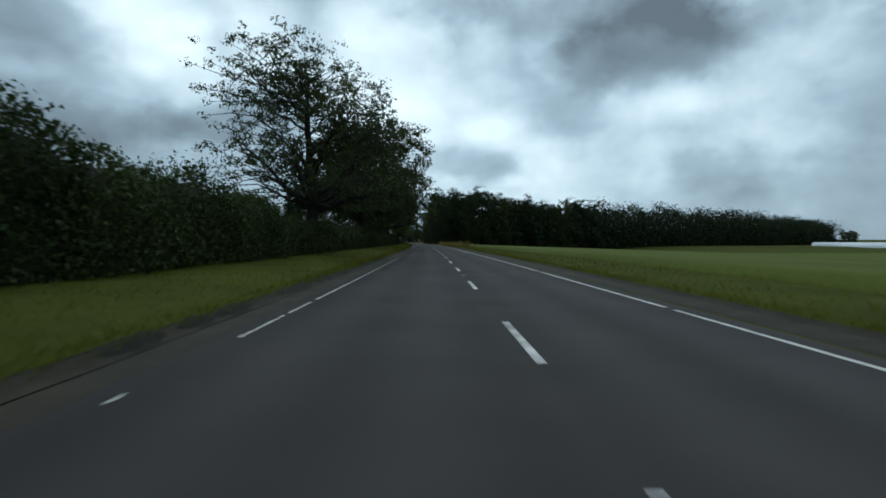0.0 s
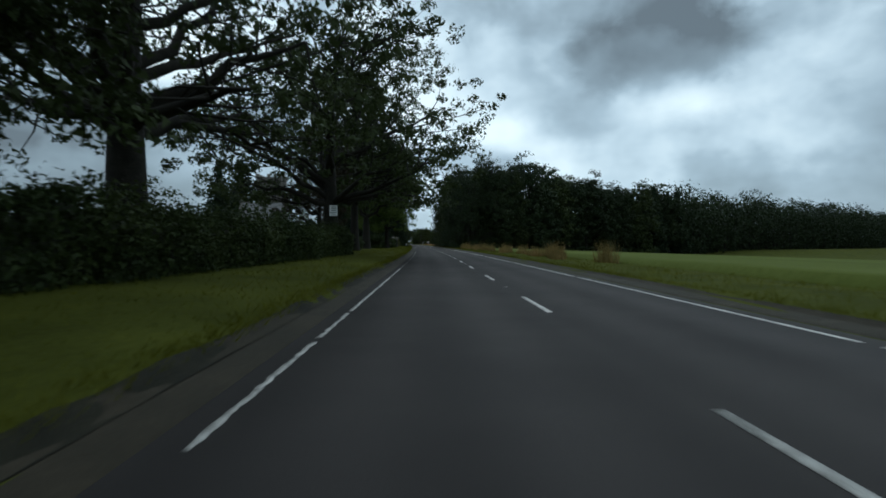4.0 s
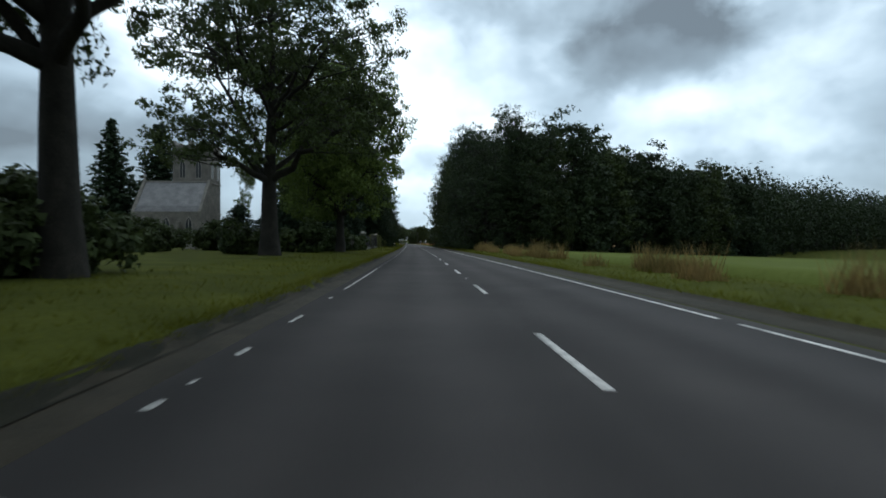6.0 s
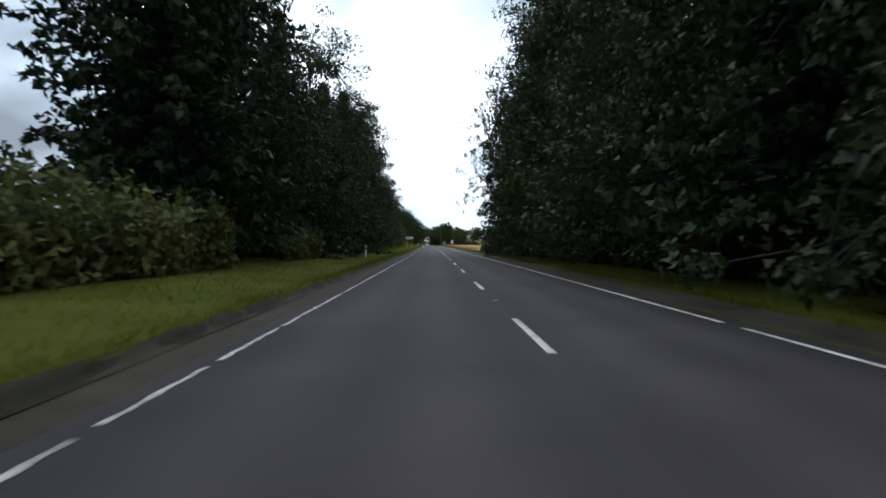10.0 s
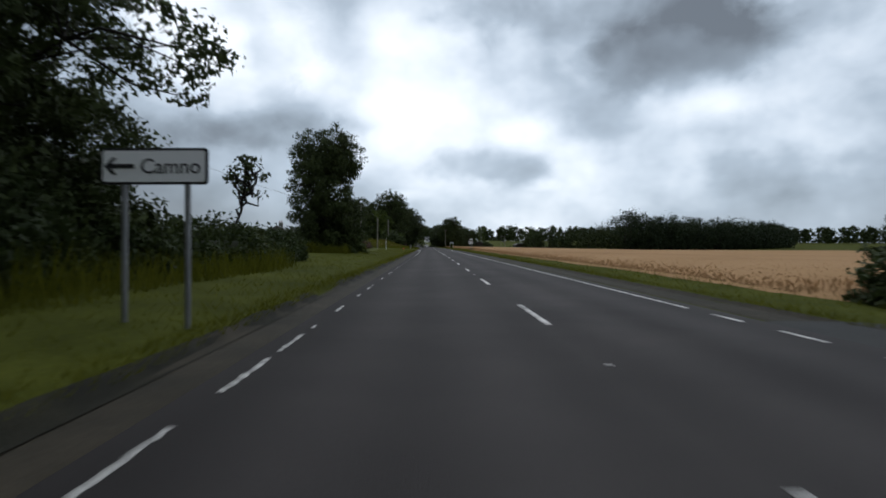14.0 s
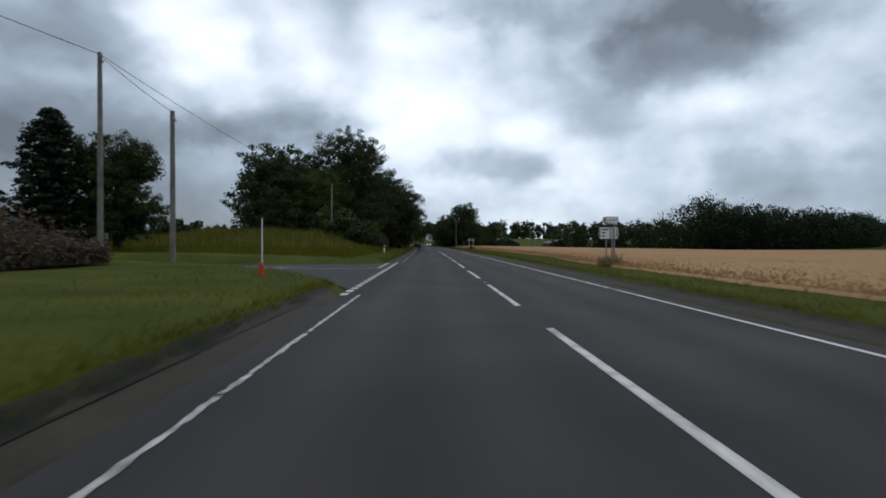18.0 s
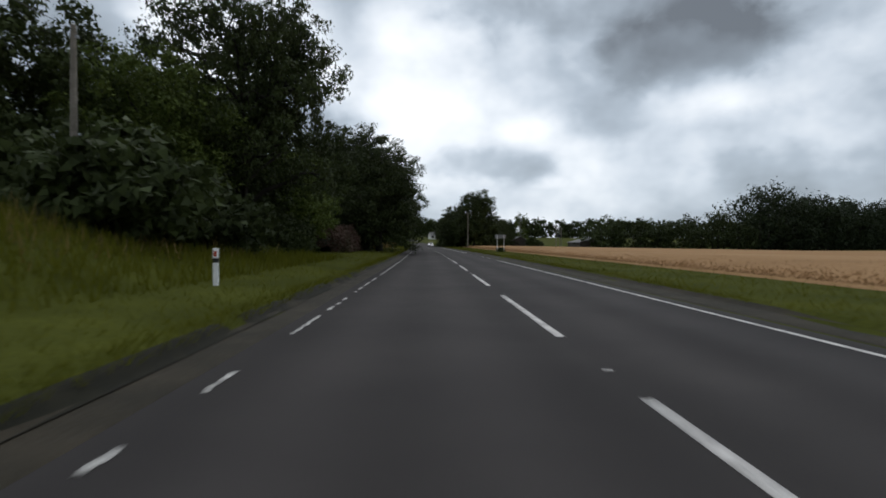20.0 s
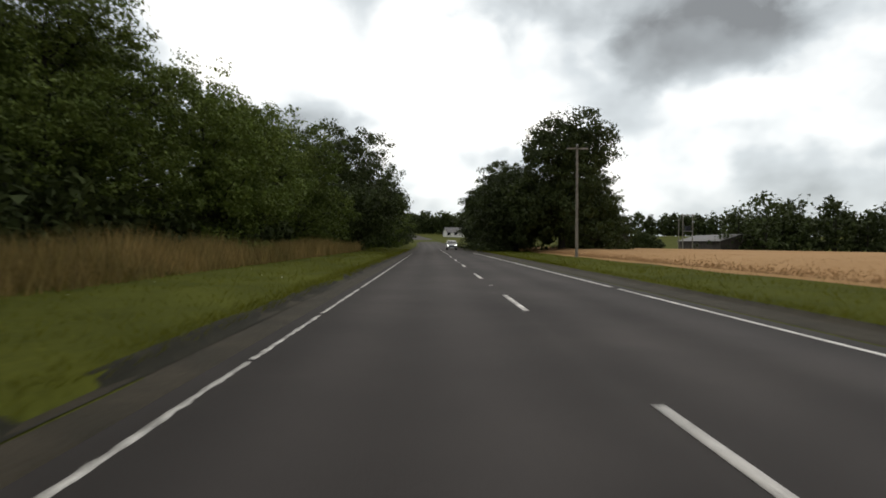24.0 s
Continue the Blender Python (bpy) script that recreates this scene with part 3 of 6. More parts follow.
def blades(name, s0, s1, u0, u1, count, height, width, mat, seed, label, category, clump=0.0, lean=0.35, above=0.0):
    """Grass or stalks over a stretch beside the road, one object."""
    rng = np.random.default_rng(seed)
    s = rng.uniform(s0, s1, count)
    # denser towards the road, where they are seen singly
    k = rng.uniform(0, 1, count) ** (1.0 + clump)
    lo, hi = (u0, u1) if abs(u0) < abs(u1) else (u1, u0)
    u = lo + (hi - lo) * k
    keep = inside_side_road(s, u) < -0.6
    s, u = s[keep], u[keep]
    count = len(s)
    x, y = road_xy(s, u)
    z = ground_z(s, u) + above - 0.02
    patch = 0.5 + np.sin(s * 0.9 + np.sin(u * 2.0) * 2) * 0.2 + np.sin(s * 0.23 + u) * 0.25
    h = height * rng.uniform(0.35, 1.25, count) * (0.7 + 0.6 * np.clip(patch, 0, 1))
    a = rng.uniform(0, 2 * np.pi, count)
    w = width * rng.uniform(0.6, 1.4, count)
    bend = rng.uniform(0, 2 * np.pi, count)
    base = np.stack([x, y, z], -1)
    off = np.stack([np.cos(a) * w, np.sin(a) * w, 0 * a], -1)
    tip = base + np.stack([np.cos(bend) * h * lean, np.sin(bend) * h * lean, h], -1)
    v = np.stack([base - off, base + off, tip], 1).reshape(-1, 3)
    ob = new(name, mesh_from(name, v, np.arange(count * 3).reshape(-1, 3), mat))
    return tagged(ob, label, category, "", "stuff")


def strip(name, stations, offsets, heights, mat, uneven=0.0, seed=0):
    """A sheet that follows the road: offsets to its right and a height (number or function) at each."""
    S, U = np.meshgrid(np.asarray(stations, float), np.asarray(offsets, float), indexing="ij")
    x, y = road_xy(S, U)
    z = heights(S, U) if callable(heights) else np.broadcast_to(np.asarray(heights, float), S.shape)
    if uneven:
        z = z + uneven * (np.sin(S * 1.3 + U * 0.7 + seed) * 0.5 + np.sin(S * 0.37 - U * 1.9) * 0.5)
    n, k = S.shape
    i, j = np.meshgrid(np.arange(n - 1), np.arange(k - 1), indexing="ij")
    f = np.stack([i * k + j, i * k + j + 1, (i + 1) * k + j + 1, (i + 1) * k + j], -1).reshape(-1, 4)
    return mesh_from(name, np.stack([x, y, z], -1).reshape(-1, 3), f, mat, True)


def slab(name, s0, s1, u0, u1, z, mat, thick=0.003, step=1.5, ragged=0.0):
    """A thin piece of paint along the road, with edges."""
    st = np.linspace(s0, s1, max(2, int((s1 - s0) / step) + 1))
    S = np.repeat(st, 4)
    n = len(st)
    U = np.tile([u0, u0, u1, u1], n)
    if ragged:
        # edges eaten away by wear, now more and now less
        wear = np.random.default_rng(int(abs(s0) * 10))
        bite = np.minimum(ragged * wear.uniform(0, 1.0, (2, n)) * 0.9, 0.45 * (u1 - u0))
        U = U + np.repeat(bite[0], 4) * np.tile([1, 1, 0, 0], n) - np.repeat(bite[1], 4) * np.tile([0, 0, 1, 1], n)
    Z = np.tile([z - thick, z, z, z - thick], n)
    x, y = road_xy(S, U)
    i = np.arange(n - 1)[:, None] * 4
    f = np.concatenate([np.concatenate([i + j, i + 4 + j, i + 5 + j, i + 1 + j], 1)[:, ::-1] for j in range(3)])
    ends = np.array([[0, 1, 2, 3], [4 * n - 1, 4 * n - 2, 4 * n - 3, 4 * n - 4]])
    return mesh_from(name, np.stack([x, y, Z], -1), np.concatenate([f, ends]), mat)


# ---- ground, fields and road ----
stations = np.unique(np.concatenate([np.arange(-60, 445, 4.0), np.arange(445, 480, 0.7), np.arange(480, 760, 4.0), np.arange(760, 4100, 60.0)]))
sides = np.array([-3500, -900, -300, -120, -70, -45, -32, -24, -19, -15, -12, -10, -8.5, -7.5, -6.5, -5.5, -5, -4.75, -4.55, -4.42, -4.3, -4.0, -3.85, -3.7, 0,
                  3.4, 3.8, 4.2, 4.6, 4.72, 5.0, 5.5, 7, 8.5, 10, 15, 30, 70, 130, 150, 400, 1200, 3500.0])
tagged(new("ground", strip("ground", stations, sides, lambda s, u: ground_z(s, u) + np.where(np.abs(u) > 4.4, 0.03 * np.sin(s * 0.8 + u * 2.1) * np.sin(s * 0.31), 0), GRASS_GROUND)),
       "rough green grass verge and land beside the road", "ground", kind="structure")

road_st = np.unique(np.concatenate([np.arange(-60, 900, 3.0), np.arange(900, 2600, 30.0)]))
road = tagged(new("road", strip("road", road_st, [-3.92, -3.9, -1.7, 0, 1.7, 3.7, 3.72], lambda s, u: np.where(np.abs(u) > 3.91 - 0.2 * (u > 0), -0.08, 0.006 * (1 - np.abs(u) / 3.9)) + rise(s), tracked_asphalt())),
              "grey two-lane asphalt road with white lines", "road", kind="structure")
across = road.data.attributes.new("across", "FLOAT", "POINT")
across.data.foreach_set("value", np.tile(np.array([-3.92, -3.9, -1.7, 0, 1.7, 3.7, 3.72], np.float32), len(road_st)))
for name, u0, u1, k in (("verge_edge_left", -4.56, -3.8, 0), ("verge_edge_right", 3.6, 4.70, 2)):
    tagged(new(name, strip(name, np.arange(-60, 760, 1.0), np.linspace(u0, u1, 9),
                           lambda s, u: np.where(inside_side_road(s, u) > -1.2, -0.12, np.maximum(ground_z(s, u) + 0.012, -0.035) - 0.05 * (np.abs(u) < 3.82)), DIRT, 0.006, k)),
           "strip of bare brown soil and grit along the asphalt", "road edge", kind="structure")

# soil face of the verge's lip, its shade painted in as a darker strip
SHADED_TURF = material("shaded_turf_face", [(0.007, 0.007, 0.004), (0.013, 0.012, 0.006), (0.024, 0.022, 0.012)], 2.5, 1.0, 12, 0.8)
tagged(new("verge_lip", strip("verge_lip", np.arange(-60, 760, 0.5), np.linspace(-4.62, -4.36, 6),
                              lambda s, u: np.where(inside_side_road(s, u) > -3.5, -0.4, ground_z(s, u) + 0.022 + 0.02 * np.sin(s * 2.3 + np.sin(s * 0.7) * 3) * (u < -4.4)), SHADED_TURF, 0.008, 5)),
       "low broken face of turf and soil along the verge, coloured dark as in shade", "road edge", kind="structure")

# side road
us = -np.concatenate([np.arange(3.85, 16, 0.6), np.arange(16, 110, 6.0)])
near, far = side_edges(us)
k = np.linspace(0, 1, 5)
S = near[:, None] + (far - near)[:, None] * k
U = np.repeat(us[:, None], 5, 1)
x, y = road_xy(S, U)
i, j = np.meshgrid(np.arange(len(us) - 1), np.arange(4), indexing="ij")
f = np.stack([i * 5 + j, i * 5 + j + 1, (i + 1) * 5 + j + 1, (i + 1) * 5 + j], -1).reshape(-1, 4)
side_road = tagged(new("side_road", mesh_from("side_road", np.stack([x, y, np.full_like(x, -0.004)], -1).reshape(-1, 3), f, SIDE_ASPHALT)),
                   "narrow asphalt side road joining at a give-way mouth", "road", kind="structure")

# white paint
Z = 0.011
rng = np.random.default_rng(5)
for k in range(-4, 78):
    end = 0.45 + 9 * k
    if 411 < end < 524:
        part("centre_mark", slab("centre_mark", end - 4.0, end + 2.0, -0.06, 0.06, Z, LINE), road)
    else:
        part("centre_mark", slab("centre_mark", end - 3, end, -0.055, 0.055, Z, LINE if rng.random() < 0.8 else WORN), road)
    if k % 2 == 0:
        bm = box(bmesh.new(), -0.05, 0.05, -0.02, 0.02, 0.0, 0.014, 0.006)
        x, y = road_xy(end + 3.0, 0.0)
        part("road_stud", bm_mesh("road_stud", bm, LINE), road, m=pose(float(x), float(y), 0.004, 0, 0, math.degrees(heading(end))))
s = -30.0
while s < 640:
    solid = 400 < s < 449 or 285 < s < 312
    dashed = 505 < s < 560
    run = 8 < s < 40 or 98 < s < 122 or 159 < s < 172 or 230 < s < 285 or 583 < s < 625
    length = rng.uniform(1.5, 6) if run else rng.uniform(3, 9) if solid else rng.uniform(0.6, 1.6) if dashed else rng.uniform(0.15, 0.9) if s < 196 or 352 < s < 396 else rng.choice([rng.uniform(0.2, 0.8), rng.uniform(0.8, 2.2)])
    if not 448 < s < 473:
        part("edge_mark", slab("edge_mark", s, s + length, -3.67 + (0.14 if 396 < s < 449 else 0), -3.57 + (0.14 if 396 < s < 449 else 0), Z - 0.004, WORN, step=0.1, ragged=0.04), road)
    s += length + (rng.uniform(0.1, 0.5) if run else rng.uniform(0.05, 0.15) if solid else rng.uniform(0.2, 0.6) if dashed else rng.uniform(0.5, 3.2) if s < 196 or 352 < s < 396 else rng.choice([rng.uniform(0.2, 0.9), rng.uniform(0.9, 2.6)]))
s = -30.0
while s < 640:
    sparse, drive = 512 < s < 550 or 575 < s < 590, 326 < s < 349
    length = 1.0 if drive else rng.uniform(1, 2.5) if sparse else rng.uniform(6, 22)
    part("edge_mark", slab("edge_mark", s, s + length, 3.25, 3.35, Z - 0.004, LINE if not sparse else WORN), road)
    s += length + (1.0 if drive else rng.uniform(2, 5) if sparse else rng.uniform(0.1, 0.7))
for s in np.arange(448.8, 472, 0.95):
    part("edge_mark", slab("edge_mark", s, s + 0.62, -3.96, -3.77, Z, LINE), road)
for s in np.arange(464.6, 471.2, 0.95):
    part("give_way_mark", slab("give_way_mark", s, s + 0.6, -4.5, -4.3, Z, LINE), side_road)
for u0, u1, s in ((-14.5, -3.6, 463.4), (-14.8, -8.2, 465.4)):
    part("lane_line", slab("lane_line", s - 0.06, s + 0.06, u0, u1, Z - 0.006, LINE), side_road)
for u0 in np.arange(-14.0, -8.6, 1.1):
    part("lane_line", slab("lane_line", 464.3, 464.55, u0, u0 + 0.5, Z - 0.006, WORN), side_road)

tagged(new("crop_field", strip("crop_field", np.arange(-60, 232, 4.0), [9.3, 9.6, 14, 25, 60, 130, 420], lambda s, u: np.where(u < 9.5, 0.0, 0.32) + ground_z(s, u) * (u > 9.5), CROP_GROUND, 0.02)),
       "flat field of young green crop beyond the verge", "field", kind="structure")


def wheat_edge(s):
    return np.interp(s, [340, 352, 470, 490, 700], [10.0, 6.9, 7.2, 9.6, 10.5])


st = np.arange(353, 676, 3.0)
S, K = np.meshgrid(st, [0.0, 0.5, 1.6, 4.0, 9, 40, 110, 121, 420.0], indexing="ij")
U = np.minimum(wheat_edge(S) + K, np.interp(S, [353, 430, 560, 676], [128, 238, 430, 430]))
x, y = road_xy(S, U)
z = np.where((K < 0.05) | (S < 353.5), -0.1, np.interp(K, [0, 0.5, 1.6, 4.0, 9], [0.0, 0.1, 0.28, 0.52, 0.57]) + 0.02 * np.sin(S * 0.7 + U)) + 0.03 + ground_z(S, U)
n, k = S.shape
i, j = np.meshgrid(np.arange(n - 1), np.arange(k - 1), indexing="ij")
f = np.stack([i * k + j, i * k + j + 1, (i + 1) * k + j + 1, (i + 1) * k + j], -1).reshape(-1, 4)
tagged(new("wheat_field", mesh_from("wheat_field", np.stack([x, y, z], -1).reshape(-1, 3), f, WHEAT_GROUND)), "field of ripe golden wheat beyond the verge", "field", kind="structure")

# ---- trees: meshes that several trees share ----
OAKS = [broadleaf("oak", 11, 18.5, 10.6, 5.2, 0.55, OAK_LEAF, 1350, 62, 0.175, 1.5, lobes=32, full=1.12), broadleaf("oak", 12, 18.5, 12.2, 4.9, 0.55, OAK_LEAF, 920, 40, 0.17, 1.15, lobes=27, low=-0.04, full=1.1),
        broadleaf("oak", 14, 16.0, 9.8, 4.2, 0.4, OAK_LEAF, 900, 56, 0.18, 1.45, lobes=26, full=1.1),
        broadleaf("oak", 16, 20.0, 11.8, 5.0, 0.66, OAK_LEAF, 860, 27, 0.16, 1.0, lobes=32, fork=0.5, low=-0.03, full=1.1),
        broadleaf("oak", 18, 20.0, 11.6, 7.0, 0.66, OAK_LEAF, 860, 48, 0.185, 1.35, lobes=26, fork=0.5, low=-0.02, full=1.05),
        broadleaf("oak", 11, 18.5, 10.6, 5.2, 0.55, OAK_LEAF, 1350, 22, 0.16, 1.05, lobes=32, full=1.08)]
LIMES = [broadleaf("lime", 21, 18.0, 8.8, 4.0, 0.5, LIME_LEAF, 1350, 50, 0.18, 1.5, lobes=30, full=1.15), broadleaf("lime", 22, 16.0, 8.0, 1.6, 0.5, LIME_LEAF, 820, 40, 0.22, 1.5, lobes=24, low=0.05, full=1.15)]
MIDS = [broadleaf("roadside_tree", 121 + i, 17.0, 8.0 + 0.5 * i, 0.8, 0.45, (OAK_LEAF, LIME_LEAF, OAK_LEAF)[i], 700, 56, 0.23, 2.0, lobes=28, low=-0.03, full=1.25, twigs=False) for i in range(3)]
DENSE = [broadleaf("pole_tree", 171 + i, 17.0, 8.2, 0.5, 0.45, OAK_LEAF, 700, 56, 0.28, 2.1, lobes=30, low=-0.03, full=1.25, twigs=False) for i in range(2)]
COPPER = broadleaf("copper_beech", 31, 15.0, 7.5, 3.4, 0.45, RED_LEAF, 360, 40, 0.19, 1.1, lobes=14)
WOODS = [broadleaf("wood_tree", 41 + i, 22.0 + 1.5 * (i % 3), 6.4 + 0.4 * (i % 2), 0.9, 0.3, (WOOD_LEAF, OAK_LEAF, WOOD_LEAF, WOOD_LEAF)[i], 320, 24, 0.44, 2.3, lobes=20, low=-0.02, full=1.1, twigs=False) for i in range(4)]
EDGE_WOODS = [broadleaf("edge_tree", 141 + i, 22.0 + 1.5 * i, 6.4, 1.0, 0.3, (WOOD_LEAF, OAK_LEAF, WOOD_LEAF)[i], 560, 54, 0.17, 1.8, lobes=24, low=-0.02, full=1.1) for i in range(3)]
SPRUCES = [conifer("spruce", 51, 21.0, 4.8, 0.6, SPRUCE_LEAF, 36, 0.45, 7), conifer("spruce", 52, 23.5, 4.8, 0.8, SPRUCE_LEAF, 38, 0.45, 7), conifer("spruce", 53, 15.0, 3.6, 0.5, SPRUCE_LEAF, 28, 0.42, 7)]
NEAR_SPRUCES = [conifer("spruce", 55, 20.0, 5.4, 2.4, SPRUCE_LEAF, 42, 0.27, 13), conifer("spruce", 56, 17.5, 4.6, 0.4, SPRUCE_LEAF, 36, 0.27, 13)]
BROAD_SPRUCE = conifer("spruce", 57, 20.5, 9.5, 2.0, SPRUCE_LEAF, 44, 0.25, 13, widest=4.9)
YEWS = [conifer("yew", 61, 11.0, 2.1, 0.2, YEW_LEAF, 34, 0.2, 24, True), conifer("yew", 62, 9.0, 1.7, 0.1, YEW_LEAF, 30, 0.2, 24, True)]
BIRCH = broadleaf("birch", 71, 14.0, 3.6, 2.5, 0.15, LIME_LEAF, 260, 34, 0.17, 1.1, BIRCH_BARK, 12, droop=0.5)
BUSHES = [bush("bush", 81, 2.4, 2.0, HEDGE_LEAF, 76, 64, 0.15), bush("bush", 82, 1.7, 1.5, HEDGE_LEAF, 60, 56, 0.13), bush("bush", 83, 3.4, 2.6, OAK_LEAF, 150, 46, 0.19, 0.85), bush("bush", 84, 4.6, 3.5, OAK_LEAF, 300, 40, 0.185, 0.9)]
FIELD_TREE = broadleaf("ash", 91, 13.8, 5.0, 1.4, 0.4, OAK_LEAF, 820, 66, 0.17, 1.4, lobes=24, low=0.05, full=1.15, taper=0.2)

# the avenue on the near verge
AVENUE = [(42.3, -9.8, OAKS[5], (0.86, 0.86, 0.87), 220), (82, -10.8, OAKS[2], 1.2, 200), (101, -12.4, OAKS[2], 0.8, 20), (114, -12.0, OAKS[3], 1.0, 130), (140.3, -9.9, OAKS[1], (1.1, 1.1, 1.14), 250),
          (160.0, -10.4, OAKS[4], (0.7, 0.7, 1.04), 250), (182.8, -11.2, OAKS[4], (0.83, 0.83, 0.96), 270), (200.5, -9.0, LIMES[0], (0.76, 0.76, 1.06), 180), (208.5, -13.0, OAKS[2], (0.52, 0.52, 1.28), 60)]
for s, u, m, k, a in AVENUE:
    tree("lime_tree" if m in LIMES else "oak_tree", m, s, u, "tall dense broadleaf tree on the grass verge" if m in LIMES else "old oak with a thick dark trunk by the verge", group="avenue trees", size=k, turn=a)
tree("beech_tree", COPPER, 152, -13.0, "reddish-leaved beech tree behind the verge", size=(0.65, 0.65, 0.9), turn=30)

# right-hand wood: along the road, then along its edge to the field
rng = np.random.default_rng(8)
for row, u in enumerate((9.8, 16.4)):
    for s in np.arange(239 + row * 3, 323, 6.6):
        m = (WOODS if row else EDGE_WOODS)[rng.integers(0, 3)] if rng.random() < 0.72 else (SPRUCES if row else NEAR_SPRUCES)[rng.integers(0, 2)]
        k = float(np.interp(s, [236, 250, 300, 322], [0.84, 1.0, 0.92, 0.62]) * rng.uniform(0.88, 1.08))
        tree("wood_tree", m, s + rng.uniform(-1.5, 1.5), u + rng.uniform(-1, 1) - (0.9 if 258 < s < 310 and not row else 0.0), "dark tree at the edge of the dense roadside wood", group="trees of the roadside wood", size=k)
for s, u, m, k in ((234.5, 9.4, EDGE_WOODS[0], 0.9), (238, 15, EDGE_WOODS[2], 1.0), (243, 21, EDGE_WOODS[1], (0.84, 0.84, 1.0))):
    tree("wood_tree", m, s, u, "dark tree at the corner of the roadside wood", group="trees of the roadside wood", size=k)
for s, u, m, k in ((304.5, 8.6, OAKS[3], (0.66, 0.66, 1.16)), (296, 9.5, OAKS[2], (0.74, 0.74, 1.2)), (284, 9.0, OAKS[2], (0.66, 0.66, 1.25))):
    tree("wood_tree", m, s, u, "tall tree of the roadside wood leaning out over the road", group="trees of the roadside wood", size=k)
for row in range(2):
    for u in np.arange(15, 100, 5.6):
        s = 237 + (u - 12) * 0.88 + row * 7
        m = WOODS[rng.integers(0, 4)] if rng.random() < 0.88 else SPRUCES[rng.integers(0, 2)]
        k = float(np.interp(u, [14, 26, 40, 48, 62, 100], [0.90, 1.08, 1.12, 0.98, 1.0, 1.16]) * rng.uniform(0.92, 1.1))
        tree("wood_tree", m, s + rng.uniform(-1.5, 1.5), u + rng.uniform(-1.5, 1.5), "dark tree at the edge of the wood beside the field", group="trees of the roadside wood", size=k)


def far_wood(name, line, tall, seed, mat, label, spacing=7.0, rows=2, size=1.1, each=15, vary=0.16):
    """A distant belt of trees as one mesh: crowns of uneven height, in clumps of leaves, on stems."""
    rng = np.random.default_rng(seed)
    v, w, n = Quads(), Quads(), 0
    for (s0, u0, h0), (s1, u1, h1) in zip(line, line[1:]):
        m = max(1, int(math.hypot(s1 - s0, u1 - u0) / spacing))
        for i in range(m):
            for r in range(rows):
                t = (i + rng.uniform(0, 1)) / m
                h = (h0 + (h1 - h0) * t) * rng.uniform(1 - vary, 1 + vary) * tall
                R = h * rng.uniform(0.24, 0.38)
                x, y = road_xy(s0 + (s1 - s0) * t + r * 6, u0 + (u1 - u0) * t + rng.uniform(-2, 2))
                z = float(ground_z(s0, u0))
                w.add(*tube([[x, y, z - 0.3], [x, y, z + h * 0.6]], [h * 0.022, 0.08], 5))
                c = rng.normal(0, 1, (34, 3))
                c /= np.linalg.norm(c, axis=1)[:, None]
                c = c * rng.uniform(0.25, 1, (34, 1)) ** 0.45 * [R, R, h * 0.5] + [x, y, z + h * 0.48]
                c[:, 2] = np.maximum(c[:, 2], z + 0.6)
                v.add(*leaves(rng, c, each, R * 0.8, size, 0.75))
                # shrubs between the stems
                c = np.column_stack([x + rng.normal(0, spacing * 0.5, 14), y + rng.normal(0, spacing * 0.5, 14), z + rng.uniform(0.2, 0.22 * h, 14)])
                v.add(*leaves(rng, c, each // 2, spacing * 0.4, size, 0.8))
    ob = thing(name, pose(0, 0, 0), label, "trees", kind="stuff")
    part("crowns", v.mesh(name + "_crowns", mat), ob)
    part("stems", w.mesh(name + "_stems", BARK), ob)
    return ob


far_wood("far_wood", [(312, 98, 26), (353, 143, 28), (430, 255, 27), (560, 455, 24)], 1.0, 4, WOOD_LEAF, "long dark edge of the wood beyond the green field", 6.0, 3, 0.72, 20)
far_wood("field_copse", [(585, 490, 18), (600, 520, 17)], 1.0, 6, OAK_LEAF, "small far copse behind the field", 7.0, 1)
far_wood("tree_belt", [(696, 128, 22), (720, 190, 20), (760, 270, 19), (800, 330, 18)], 1.1, 7, WOOD_LEAF, "dark belt of trees along the far side of the wheat field", 6.0, 3, 0.75, 26)
far_wood("field_trees", [(692, 60, 14.5), (698, 73, 11)], 1.0, 9, OAK_LEAF, "few tall trees on the wheat field's far side", 5.0, 2, 0.6)
far_wood("field_hedge", [(698, 70, 9), (694, 128, 13)], 1.0, 10, OAK_LEAF, "uneven tall hedge on the wheat field's far side", 5.0, 2, 0.65, 15, 0.34)
far_wood("distant_woods", [(1020, -520, 9), (1030, -200, 9), (1020, -60, 13), (1030, 100, 16), (1000, 420, 18), (860, 700, 20)], 1.0, 11, OAK_LEAF, "distant woods closing the view ahead", 10.0, 2, 1.9, 8)
far_wood("far_hedge", [(505, -110, 4.0), (520, -34, 4.0)], 1.0, 12, OAK_LEAF, "dark hedge beyond the grassy bank", 2.6, 1, 0.4)
far_wood("far_trees", [(930, -40, 12), (930, 70, 13)], 1.0, 13, OAK_LEAF, "dark trees closing the road's far end", 5.0, 2, 1.0)
tree("spruce_tree", SPRUCES[1], 859, 358, "tall spruce standing above the far trees")

